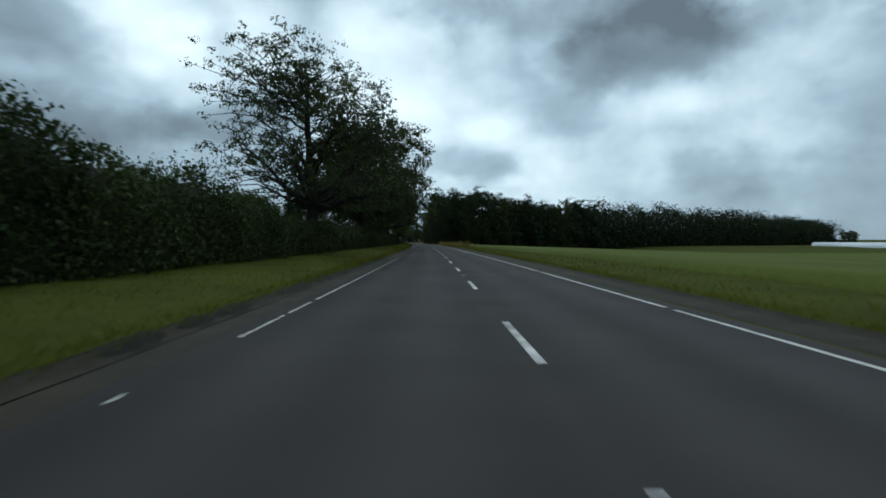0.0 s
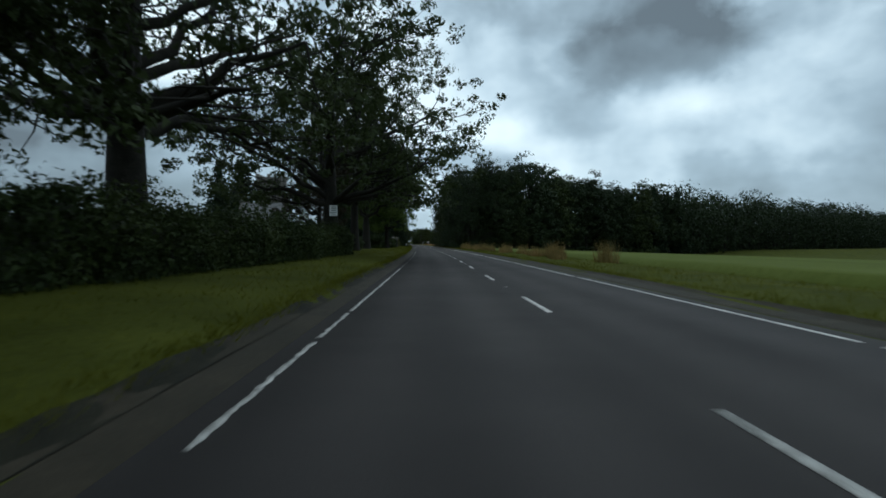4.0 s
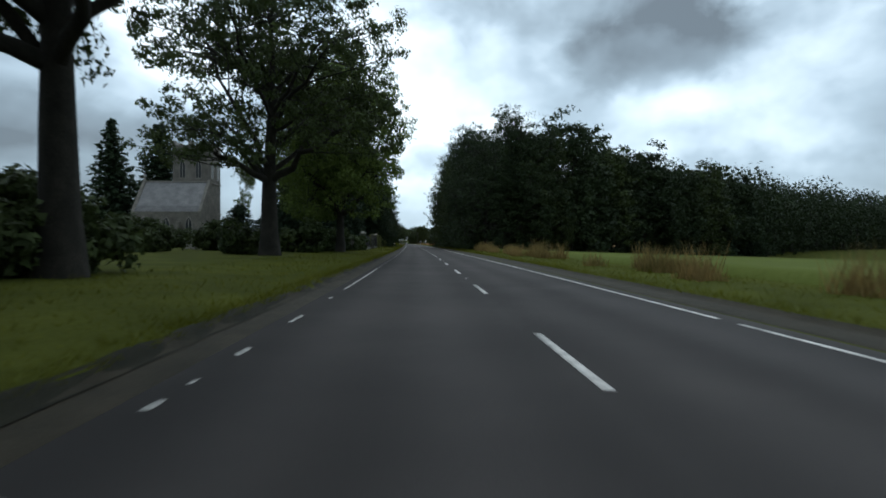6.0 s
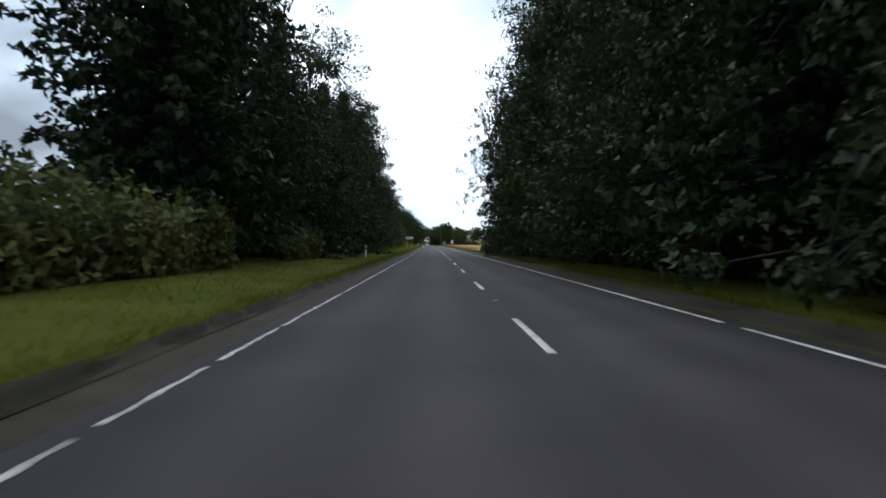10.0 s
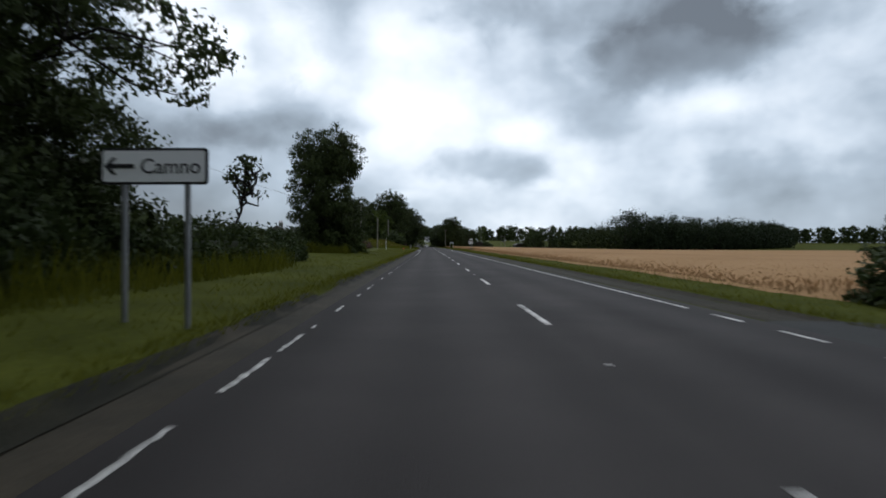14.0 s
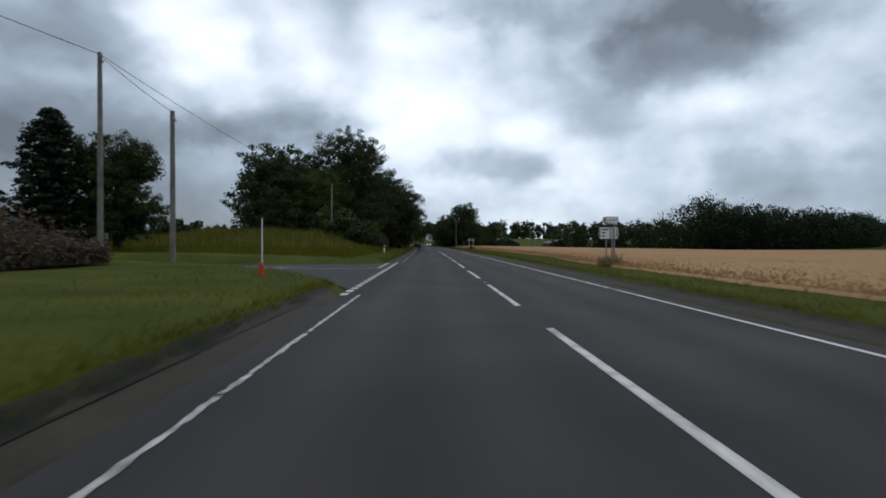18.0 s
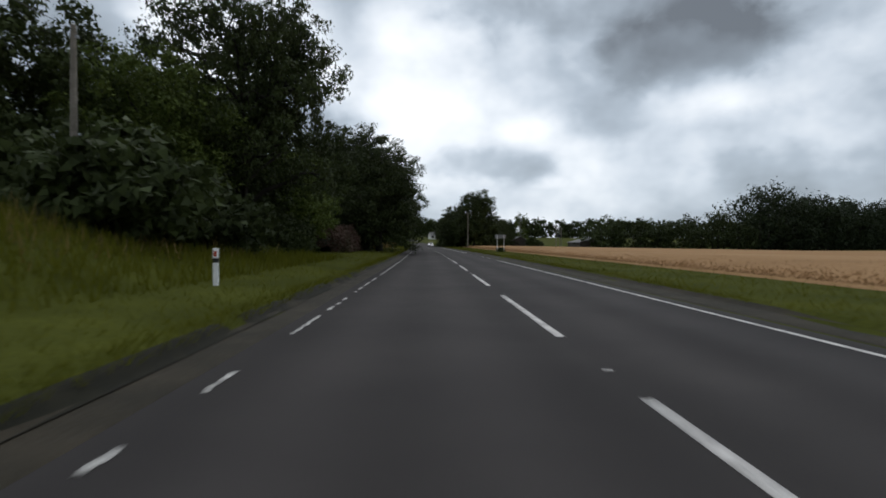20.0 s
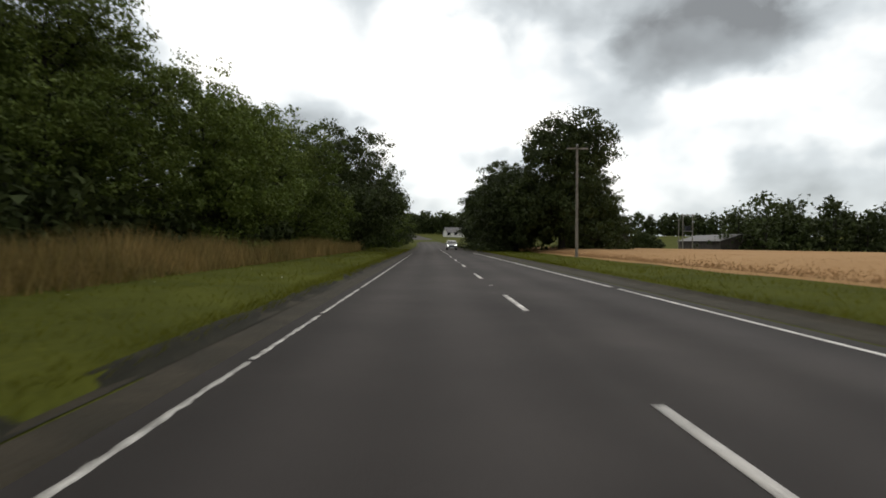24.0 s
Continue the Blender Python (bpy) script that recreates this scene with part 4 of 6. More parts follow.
# left of the road: churchyard to the lone tree
tree("spruce_tree", SPRUCES[1], 253, -57, "tall dark conifer behind the church", size=(1.5, 1.5, 0.98))
tree("spruce_tree", SPRUCES[1], 273, -57, "tall dark conifer behind the church", size=(2.1, 2.1, 1.12))
for i, (s, u) in enumerate([(239, -30), (242, -26.5), (245, -23), (247, -19.5), (246, -16), (243, -14), (239.5, -13), (236, -12.6), (232.5, -12.4), (229, -12.4), (225.5, -12.4), (222, -12.6)]):
    tree("cypress_tree", YEWS[i % 2], s, u, "dark cypress in a close row behind the railings", group="cypress row", size=(1.3, 1.3, 0.6 if u < -25 else 1.05 + 0.1 * (i % 3)))
tree("spruce_tree", SPRUCES[1], 258.3, -24.2, "broad tall conifer behind the cypress row", size=(1.45, 1.45, 1.05))
tree("spruce_tree", SPRUCES[0], 255.3, -18.4, "tall conifer behind the cypress row", size=(0.9, 0.9, 1.0))
tree("spruce_tree", BROAD_SPRUCE, 265, -11.8, "tall broad-shouldered spruce beside the road")
for s, u, k in ((248.5, -13.4, 0.9), (252.5, -14.2, 1.0), (256.5, -13.2, 0.85)):
    tree("bush", BUSHES[3], s, u, "large dark shrub behind the railings", "bush", "shrubs behind the railings", k)
tree("birch_tree", BIRCH, 262, -35.6, "slender airy tree behind the churchyard", size=(0.7, 0.7, 1.45))
rng = np.random.default_rng(15)
for row, u in enumerate((-10.6, -17)):
    for s in np.arange(271 + 2 * row, 345, 6.6):
        m = (SPRUCES[:2] if row else NEAR_SPRUCES)[rng.integers(0, 2)] if rng.random() < (0.55 if s < 300 else 0.1) else (WOODS if row else EDGE_WOODS)[rng.integers(0, 3)]
        tree("wood_tree", m, s + rng.uniform(-1.5, 1.5), u + rng.uniform(-1, 1) - 2.5 * (s > 334), "dark tree in the strip of wood along the verge", group="trees of the verge wood", size=float(rng.uniform(0.7, 0.84)) if m not in SPRUCES and m not in NEAR_SPRUCES else float(rng.uniform(0.8, 0.95)))
tree("wood_tree", OAKS[2], 337.5, -11.2, "dark spreading tree at the end of the wood", size=(0.58, 0.58, 0.78))
tree("wood_tree", EDGE_WOODS[0], 346, -16.5, "dark tree at the end of the wood", size=0.66)
for s, u, k in ((358, -14.0, 0.66),):
    tree("bush", BUSHES[3], s, u, "large dark shrub under the trees at the verge", "bush", "shrubs under the verge wood", k)
tree("wood_tree", OAKS[2], 353, -14.6, "broad dark tree at the end of the wood", size=(0.74, 0.74, 0.8), turn=70)
for s, u, m, k in ((347.5, -14.4, MIDS[0], 0.72), (356, -16.0, MIDS[2], 0.62), (351.5, -17.5, DENSE[0], 0.7)):
    tree("wood_tree", m, s, u, "dark leafy tree at the end of the wood", group="trees of the verge wood", size=k)
for s, u, k in ((351, -11.4, 0.8), (355, -11.6, 0.8), (348.5, -13.0, 0.9)):
    tree("bush", BUSHES[3], s, u, "large dark shrub under the trees at the verge", "bush", "shrubs under the verge wood", k)
for s, u, k in ((337, -9.5, 1.0), (343, -11.2, 0.9), (349, -9.6, 1.0), (354, -9.6, 0.7), (358, -10.4, 0.65), (330, -9.5, 1.1), (323, -9.4, 1.1), (315, -9.5, 1.0)):
    tree("bush", BUSHES[int(s) % 2], s, u, "dark shrub under the trees at the verge", "bush", "shrubs under the verge wood", k)
for s, u, m, k in ((333, 9.6, BUSHES[3], 1.0), (337, 12.2, BUSHES[3], 1.1), (328.5, 9.4, BUSHES[3], 1.0), (341.5, 13.0, BUSHES[3], 0.85), (339.5, 10.6, BUSHES[2], 0.95)):
    tree("bush", m, s, u, "tall dark shrub at the end of the wood by the drive", "bush", "bushes by the drive", k)
tree("wood_tree", WOODS[0], 335, 17, "dark tree at the end of the roadside wood", size=0.6)
tree("wood_tree", WOODS[3], 331, 14.5, "dark tree at the end of the roadside wood", size=0.68)
tree("birch_tree", BIRCH, 339, 15.5, "airy young tree behind the entrance pier", size=0.85)
tree("ash_tree", FIELD_TREE, 399.3, -12.7, "lone full-crowned tree in the rough grass", size=(0.80, 0.80, 0.99))
for s, u, m, k in ((399.5, -11.3, BUSHES[3], 0.95), (403.5, -14.5, BUSHES[3], 0.95), (411, -16.6, BUSHES[0], 1.1), (415, -15.2, BUSHES[0], 1.05), (419, -14.9, BUSHES[0], 0.9)):
    tree("bush", m, s, u, "dark shrub in the rough grass by the lone tree", "bush", "shrubs by the lone tree", k, s * 7.0)
tree("thorn_tree", broadleaf("thorn", 95, 5.0, 1.15, 2.9, 0.09, OAK_LEAF, 34, 15, 0.13, 0.55, lobes=8, lean=0.3), 364, -10.9, "small leaning thorn tree in the weeds", turn=-10)

# left beyond the side road
tree("cypress_tree", YEWS[0], 476, -28.5, "dark narrow cypress in a garden", size=(1.3, 1.3, 0.9))
tree("garden_tree", FIELD_TREE, 478, -25.0, "round green garden tree", size=0.66)
for s, u, m, k in ((512, -22.5, DENSE[1], (0.72, 0.72, 0.78)), (521.7, -13.9, OAKS[2], (0.79, 0.79, 1.17)), (527, -24, DENSE[1], 0.92), (531, -19.5, DENSE[0], 0.85), (516, -17, MIDS[1], 0.68), (534, -14.5, LIMES[1], 0.62), (545, -16, MIDS[0], 0.62), (549.5, -7.1, MIDS[0], (0.71, 0.71, 0.76)), (556, -13.5, DENSE[1], 0.64), (564, -12.0, OAKS[0], 0.94),
                   (578, -12.2, OAKS[2], 1.1), (556, -19, MIDS[0], 0.6), (568, -19, MIDS[1], 0.6), (578, -18, MIDS[2], 0.56), (541, -22, MIDS[2], 0.62), (585, -13, LIMES[1], 0.8), (603, -16.5, LIMES[0], 0.6), (609, -19, MIDS[1], 0.66), (611, -13.6, MIDS[1], 0.56), (619, -14.0, LIMES[0], 0.57),
                   (629, -13, MIDS[1], 0.62), (642, -11.4, MIDS[2], 0.8), (655, -10.8, MIDS[0], 0.76), (672, -10.0, MIDS[1], 0.62), (690, -9.8, MIDS[2], 0.62), (712, -9.5, MIDS[0], 0.62)):
    tree("roadside_tree", m, s, u, "full green tree beside the verge", group="roadside trees past the side road", size=k)
tree("birch_tree", BIRCH, 574, -13.0, "pale-stemmed birch under the tall trees")
tree("bush", BUSHES[2], 503, -12.0, "rounded dark bush beside the verge", "bush", size=1.4)
tree("bush", BUSHES[2], 508, -11.5, "rounded dark bush beside the verge", "bush", size=1.2)
for s, u, k in ((436, -20, 0.95), (441, -23, 1.05), (438, -27, 1.1), (446, -25, 0.9), (432, -24, 0.9), (430, -30, 1.2), (444, -31, 1.1), (452, -27, 0.9), (455, -31, 1.1), (453, -35, 1.15), (456, -39, 1.1), (450, -42, 1.2), (455, -24, 1.1), (456, -20.5, 0.9), (454, -29.5, 1.15)):
    tree("bush", BUSHES[2], s, u, "dark tangled shrub behind the mown verge", "bush", "shrubs before the side road", k)
tree("roadside_tree", DENSE[0], 647, 13.6, "tall dense dark tree beside the pole", group="trees by the pole", size=(0.86, 0.86, 0.97), turn=60)
for s, u, k, m in ((653, 9.2, 0.66, 0), (664, 8.6, 0.74, 1), (676, 8.5, 0.62, 2), (690, 8.8, 0.6, 0), (655, 19, 0.62, 1), (672, 24, 0.55, 2), (695, 30, 0.6, 0)):
    tree("roadside_tree", DENSE[m % 2], s, u, "dark leafy tree behind the pole", group="trees by the pole", size=float(k))
for s, u, k in ((514, -12.6, 0.8), (519, -12.2, 0.75), (525, -12.4, 0.8), (530, -12.8, 0.75), (556, -13.0, 0.75), (562, -13.4, 0.8), (569, -13.2, 0.8), (575, -13.6, 0.75)):
    tree("bush", BUSHES[3], s, u, "large dark shrub under the roadside trees", "bush", "shrubs past the side road", k)
tree("birch_tree", BIRCH, 704, 38, "airy tree beyond the wheat", size=1.0)
tree("bush", BUSHES[2], 690, 40, "low bush at the corner of the wheat field", "bush", size=1.35)

# ---- hedges and weeds ----
for s0, s1, h in ((336, 352, 1.5), (352, 372, 0.95)):
    hedge(s0, s1, -10.4, 3.2, h, HEDGE_LEAF, "dark rank weeds and brambles behind the verge", int(s0), 90, 0.12, 0.8, 4.0, False, "brambles", "brambles behind the verge")
for s0, s1 in ((236, 260), (260, 284), (284, 308), (308, 328)):
    hedge(s0, s1, 10.0, 3.0, 2.4, OAK_LEAF, "dark undergrowth along the foot of the wood", int(s0), 30, 0.24, 0.9, 0.6, True)
for s0, s1, u, w, h in ((509, 540, -15.5, 4.5, 3.4), (540, 572, -14.5, 4.5, 3.4), (572, 602, -15.5, 4.0, 3.0), (602, 634, -14.5, 3.5, 2.6), (634, 668, -13.5, 3.5, 2.6), (668, 715, -13.5, 3.0, 2.6)):
    hedge(s0, s1, u, w, h, OAK_LEAF, "dense dark thicket under the roadside trees", int(s0), 26, 0.3, 1.1, 0.5, True)
for s0, s1, u, w, h in ((-25, -4, -10.4, 2.4, 3.3), (-4, 14, -10.3, 2.4, 3.4), (14, 32, -10.2, 2.2, 2.8), (32, 50, -10.4, 2.0, 2.0), (50, 70, -10.4, 2.0, 1.85), (70, 90, -10.4, 2.0, 2.1), (90, 108, -10.4, 2.0, 1.8), (108, 126, -10.1, 2.4, 1.75), (126, 134, -9.9, 2.4, 1.8), (135, 141.5, -9.8, 2.5, 1.7)):
    hedge(s0, s1, u, w, h, HEDGE_LEAF, "overgrown dark green hawthorn hedge along the verge", int(s0) + 40, 190, 0.10, 0.95, 1.5, joined=True)
for s0, s1, u, w, h in ((246.5, 264, -9.3, 1.5, 1.75), (272, 278.5, -9.0, 1.5, 1.5)):
    hedge(s0, s1, u, w, h, BEECH_HEDGE_LEAF, "clipped yellow-green hedge in front of dark conifers", int(s0), sprigs=0.5)
for s, u, k in ((152, -11.5, 1.1), (184.5, -13.2, 1.1), (194.5, -11.2, 1.3), (202, -11.0, 1.1)):
    tree("bush", BUSHES[int(s) % 2], s, u, "loose green shrub at the churchyard's edge", "bush", "churchyard shrubs", k)
for s, u, k in ((162, -13.0, 1.0), (161, -11.8, 0.95), (158.5, -12.8, 0.95), (184, -20, 0.65), (194, -18.5, 0.9), (214, -29.5, 0.8), (214.5, -25.5, 0.9), (190, -24, 0.9), (189, -21.5, 0.9), (204, -11.0, 0.7)):
    tree("bush", BUSHES[2], s, u, "rounded dark shrub at the churchyard's edge", "bush", "churchyard shrubs", k)
for s, u, k in ((206, -10.6, 1.1), (208.6, -10.0, 1.1), (211, -9.6, 1.05), (213.4, -9.3, 0.95), (215.4, -9.0, 0.85), (207.5, -12.4, 1.15)):
    tree("bush", BUSHES[0], s, u, "rounded dark shrub leaning over the rubble wall", "bush", "churchyard shrubs", k)
for s, u, k, m in ((352.0, 10.5, (0.8, 0.8, 0.56), 3),):
    tree("bush", BUSHES[m], s, u, "dense dark green bush by the drive", "bush", "bushes by the drive", k)

blades("verge_grass_left", -20, 660, -4.5, -10.0, 110000, 0.15, 0.009, GRASS, 1, "mown green grass on the verge", "grass", 0.6, 0.9)
blades("verge_grass_right", -20, 660, 4.7, 9.5, 80000, 0.18, 0.010, GRASS, 2, "green grass on the verge", "grass", 0.5, 0.8)
blades("verge_lip_grass_left", -10, 660, -4.5, -4.95, 60000, 0.17, 0.008, GRASS, 21, "longer grass hanging over the verge's broken edge", "grass", 0.2, 0.9)
blades("verge_lip_grass_right", -10, 660, 4.66, 5.1, 40000, 0.17, 0.008, GRASS, 22, "longer grass hanging over the verge's broken edge", "grass", 0.2, 0.9)
rng = np.random.default_rng(44)
for k in range(40):
    s, u = rng.uniform(125, 226), rng.uniform(6.6, 9.0)
    w = rng.uniform(0.4, 1.3)
    blades("seeding_grass", s - w, s + w * 1.3, u - 0.4, u + 0.5, int(260 * w), rng.uniform(0.6, 1.2), 0.018, TALL_GRASS, 300 + k, "clump of tall pale seeding grass at the field's edge", "grass")
blades("weeds_left", 300, 364, -7.4, -16, 34000, 0.8, 0.018, GRASS, 4, "rank dark green grass and weeds behind the mown verge", "weeds")
for s0, s1, u0, u1, n, k in ((394, 411, -9.8, -20, 15000, 15), (410, 426, -12.0, -23, 11000, 16)):
    blades("rank_grass", s0, s1, u0, u1, n, 0.95, 0.022, GRASS if k == 15 else WILLOWHERB, k, "rank grass and weeds round the lone tree", "weeds")
blades("rank_grass", 362, 446, -14.0, -30, 30000, 0.75, 0.025, TALL_GRASS, 14, "rank dry grass and weeds behind the mown verge", "weeds")
for s0, s1, u, w, h in ((426, 441, -20.5, 7.0, 0.9), (440, 457, -18.0, 9.0, 1.05)):
    hedge(s0, s1, u, w, h, WILLOWHERB, "stand of reddish-brown weeds behind the mown verge", int(s0), 90, 0.11, 0.6, 5.0, False, "weeds", "stands of reddish weeds")
for s0, s1, u, w, h in ((535, 548, -10.8, 3.2, 1.6), (548, 560, -10.8, 3.2, 1.3)):
    hedge(s0, s1, u, w, h, WILLOWHERB, "stand of reddish-brown weeds beside the verge", int(s0), 130, 0.13, 0.6, 5.0, False, "weeds", "stands of reddish weeds")
blades("dry_grass_left", 585, 640, -8.4, -12.5, 24000, 0.95, 0.016, TALL_GRASS, 7, "tall straw-coloured grass beside the verge", "grass")
blades("bank_grass", 474, 520, -7.0, -30, 40000, 0.5, 0.02, GRASS, 8, "rough green grass on the bank", "grass")
blades("bank_weeds", 482, 512, -9.0, -30, 3500, 0.7, 0.02, TALL_GRASS, 18, "tall seeding grass on top of the bank", "grass")
# wheat stalks along the field's edge
rng = np.random.default_rng(31)
n = 90000
s = rng.uniform(353, 672, n)
u = wheat_edge(s) + rng.uniform(0, 1, n) ** 2.2 * 22
x, y = road_xy(s, u)
h = 0.605 * rng.uniform(0.92, 1.06, n) * np.interp(u - wheat_edge(s), [0, 0.5, 1.6, 4.0, 9], [0.3, 0.42, 0.62, 0.95, 1.0])
a = rng.uniform(0, 6.283, n)
base = np.stack([x, y, ground_z(s, u)], -1)
off = np.stack([np.cos(a) * 0.024, np.sin(a) * 0.024, h * 0.8], -1)
v = np.stack([base + [0, 0, 0.1], base + off, base + np.stack([np.cos(a + 1) * 0.08, np.sin(a + 1) * 0.08, h], -1)], 1).reshape(-1, 3)
tagged(new("wheat", mesh_from("wheat", v, np.arange(n * 3).reshape(-1, 3), WHEAT)), "ripe golden wheat stalks with full ears", "wheat", kind="stuff")

# daisies in the mown verge
rng = np.random.default_rng(52)
n = 70
s, u = rng.uniform(545, 612, n), rng.uniform(-8.2, -4.6, n)
x, y = road_xy(s, u)
z = ground_z(s, u) + rng.uniform(0.07, 0.13, n)
a = np.linspace(0, 2 * np.pi, 6, endpoint=False)
v = np.stack([x[:, None] + 0.013 * np.cos(a), y[:, None] + 0.013 * np.sin(a), np.repeat(z[:, None], 6, 1) + 0.008 * np.sin(a * 2)], -1).reshape(-1, 3)
tagged(new("daisies", mesh_from("daisies", v, np.arange(n * 6).reshape(-1, 6), SIGN_WHITE)), "small white daisies scattered in the mown grass", "flowers", kind="stuff")


# ---- built things ----
def slab_shape(outline, y0, y1, bevel=0.0):
    bm = prism(bmesh.new(), outline, y0, y1)
    if bevel:
        bmesh.ops.bevel(bm, geom=list(bm.edges), offset=bevel, segments=2, affect="EDGES")
    return bm


def rounded(w, h, r, cx=0.0, cz=0.0, n=4):
    out = []
    for qx, qz, a0 in ((1, 1, 0), (-1, 1, 90), (-1, -1, 180), (1, -1, 270)):
        for i in range(n + 1):
            a = radians(a0 + 90 * i / n)
            out.append((cx + qx * (w / 2 - r) + r * math.cos(a), cz + qz * (h / 2 - r) + r * math.sin(a)))
    return out


def upright_text(parent, body, size, x, y, z, mat):
    return part("lettering", text_mesh("lettering", body, size, mat), parent, m=pose(x, y, z, 90, 0, 0))


def post(parent, x, y, z0, z1, r, mat, name="post", label=""):
    bm = rod(bmesh.new(), (x, y, z0), (x, y, z1), r, r, 12)
    return part(name, bm_mesh(name, bm, mat), parent, label)


# advance sign on the verge
sign = thing("direction_sign", place(347, -5.42, -0.11, -4), "white direction sign with black border on two grey posts", "sign")
z = 2.16
part("panel", bm_mesh("panel", slab_shape(rounded(1.42, 0.47, 0.05, 0, z), 0.0, 0.02), SIGN_BLACK), sign, "black sign border")
part("face", bm_mesh("face", slab_shape(rounded(1.35, 0.40, 0.035, 0, z), -0.006, -0.001), SIGN_WHITE), sign, "white sign face")
part("arrow", bm_mesh("arrow", slab_shape([(-0.66, z), (-0.55, z + 0.11), (-0.49, z + 0.11), (-0.56, z + 0.03), (-0.26, z + 0.03), (-0.26, z - 0.03), (-0.56, z - 0.03), (-0.49, z - 0.11), (-0.55, z - 0.11)], -0.011, -0.007), SIGN_BLACK), sign, "black arrow pointing to the side road")
upright_text(sign, "Camno", 0.27, 0.22, -0.008, z - 0.01, SIGN_BLACK)
for x in (-0.42, 0.42):
    post(sign, x, 0.05, -0.3, 2.25, 0.038, STEEL)
for x in (-0.42, 0.42):
    for dz in (-0.12, 0.12):
        part("clip", bm_mesh("clip", box(bmesh.new(), x - 0.06, x + 0.06, 0.021, 0.10, z + dz - 0.02, z + dz + 0.02, 0.004), STEEL), sign)

# junction signs across the road
sign = thing("direction_sign", place(463.6, 7.35, 0, 6), "white pointed finger sign with black chevron on a grey post", "sign")
z = 2.36
part("panel", bm_mesh("panel", slab_shape([(-0.42, z), (-0.36, z + 0.16), (0.42, z + 0.16), (0.42, z - 0.16), (-0.36, z - 0.16)], 0, 0.02), SIGN_BLACK), sign, "black sign border")
part("face", bm_mesh("face", slab_shape([(-0.385, z), (-0.335, z + 0.13), (0.39, z + 0.13), (0.39, z - 0.13), (-0.335, z - 0.13)], -0.006, -0.001), SIGN_WHITE), sign, "white sign face")
part("chevron", bm_mesh("chevron", slab_shape([(-0.36, z), (-0.29, z + 0.11), (-0.22, z + 0.11), (-0.28, z), (-0.22, z - 0.11), (-0.29, z - 0.11)], -0.011, -0.007), SIGN_BLACK), sign)
upright_text(sign, "Camno", 0.19, 0.08, -0.008, z - 0.005, SIGN_BLACK)
post(sign, 0.22, 0.05, -0.3, 2.53, 0.04, STEEL)
RED_PAINT = material("sign_red", [(0.30, 0.04, 0.035), (0.38, 0.055, 0.045)], 2.0, 0.5, 6, 0)
for x0, x1, point, turn in ((-0.62, -0.02, -1, 12), (0.0, 0.34, 1, -22)):
    board = thing("direction_sign", place(463.9, 7.45, 0, turn), "white direction sign with lines of writing below the finger sign", "sign", "boards below the finger sign")
    a, b, zc, hh = x0, x1, 1.70, 0.31
    tip = (a - 0.07, zc) if point < 0 else (b + 0.07, zc)
    shape = [(a, zc - hh), (b, zc - hh), (b, zc + hh), (a, zc + hh), tip] if point < 0 else [(a, zc - hh), (b, zc - hh), tip, (b, zc + hh), (a, zc + hh)]
    part("panel", bm_mesh("panel", slab_shape(shape, 0, 0.02), SIGN_BLACK), board)
    k = 0.93
    mx = (a + b) / 2
    part("face", bm_mesh("face", slab_shape([(mx + (x - mx) * 0.94, zc + (q - zc) * k) for x, q in shape], -0.006, -0.001), SIGN_WHITE), board)
    for i, (dz, mat, w) in enumerate(((0.18, RED_PAINT, 0.9), (0.02, SIGN_BLACK, 0.45), (-0.16, SIGN_BLACK, 0.35))):
        c0 = a + 0.14 if point < 0 else a + 0.06
        c1 = c0 + (b - a - 0.2) * w
        part("writing_bar", bm_mesh("writing_bar", slab_shape([(c0, zc + dz - 0.04), (c1, zc + dz - 0.04), (c1, zc + dz + 0.04), (c0, zc + dz + 0.04)], -0.011, -0.007), mat), board)
    e = a + 0.02 if point < 0 else b - 0.02
    part("chevron", bm_mesh("chevron", slab_shape([(e + point * 0.04, zc), (e, zc + 0.2), (e - point * 0.05, zc + 0.2), (e - point * 0.01, zc), (e - point * 0.05, zc - 0.2), (e, zc - 0.2)], -0.012, -0.007), SIGN_BLACK), board)
    post(board, mx - 0.1 * point, 0.05, -0.3, 2.03, 0.035, STEEL)
blades("dry_tuft", 463.6, 464.8, 7.0, 8.0, 500, 0.6, 0.014, TALL_GRASS, 61, "brown dry tuft of grass round the sign posts", "grass")

# sign that faces the other way
sign = thing("traffic_sign", place(559.4, 8.3, 0, 2), "grey back of a wide road sign on two posts", "sign")
part("panel", bm_mesh("panel", slab_shape(rounded(1.5, 0.5, 0.04, 0, 2.05), 0, 0.02), STEEL), sign, "dull grey metal back")
for dz in (-0.15, 0.15):
    part("rail", bm_mesh("rail", boxes((-0.72, 0.72, -0.03, -0.003, 2.05 + dz - 0.02, 2.05 + dz + 0.02)), STEEL), sign)
for x in (-0.45, 0.45):
    post(sign, x, -0.07, -0.3, 2.25, 0.038, SIGN_WHITE)
tree("bush", BUSHES[1], 559.6, 8.3, "low dark tuft under the sign", "bush", size=0.45)


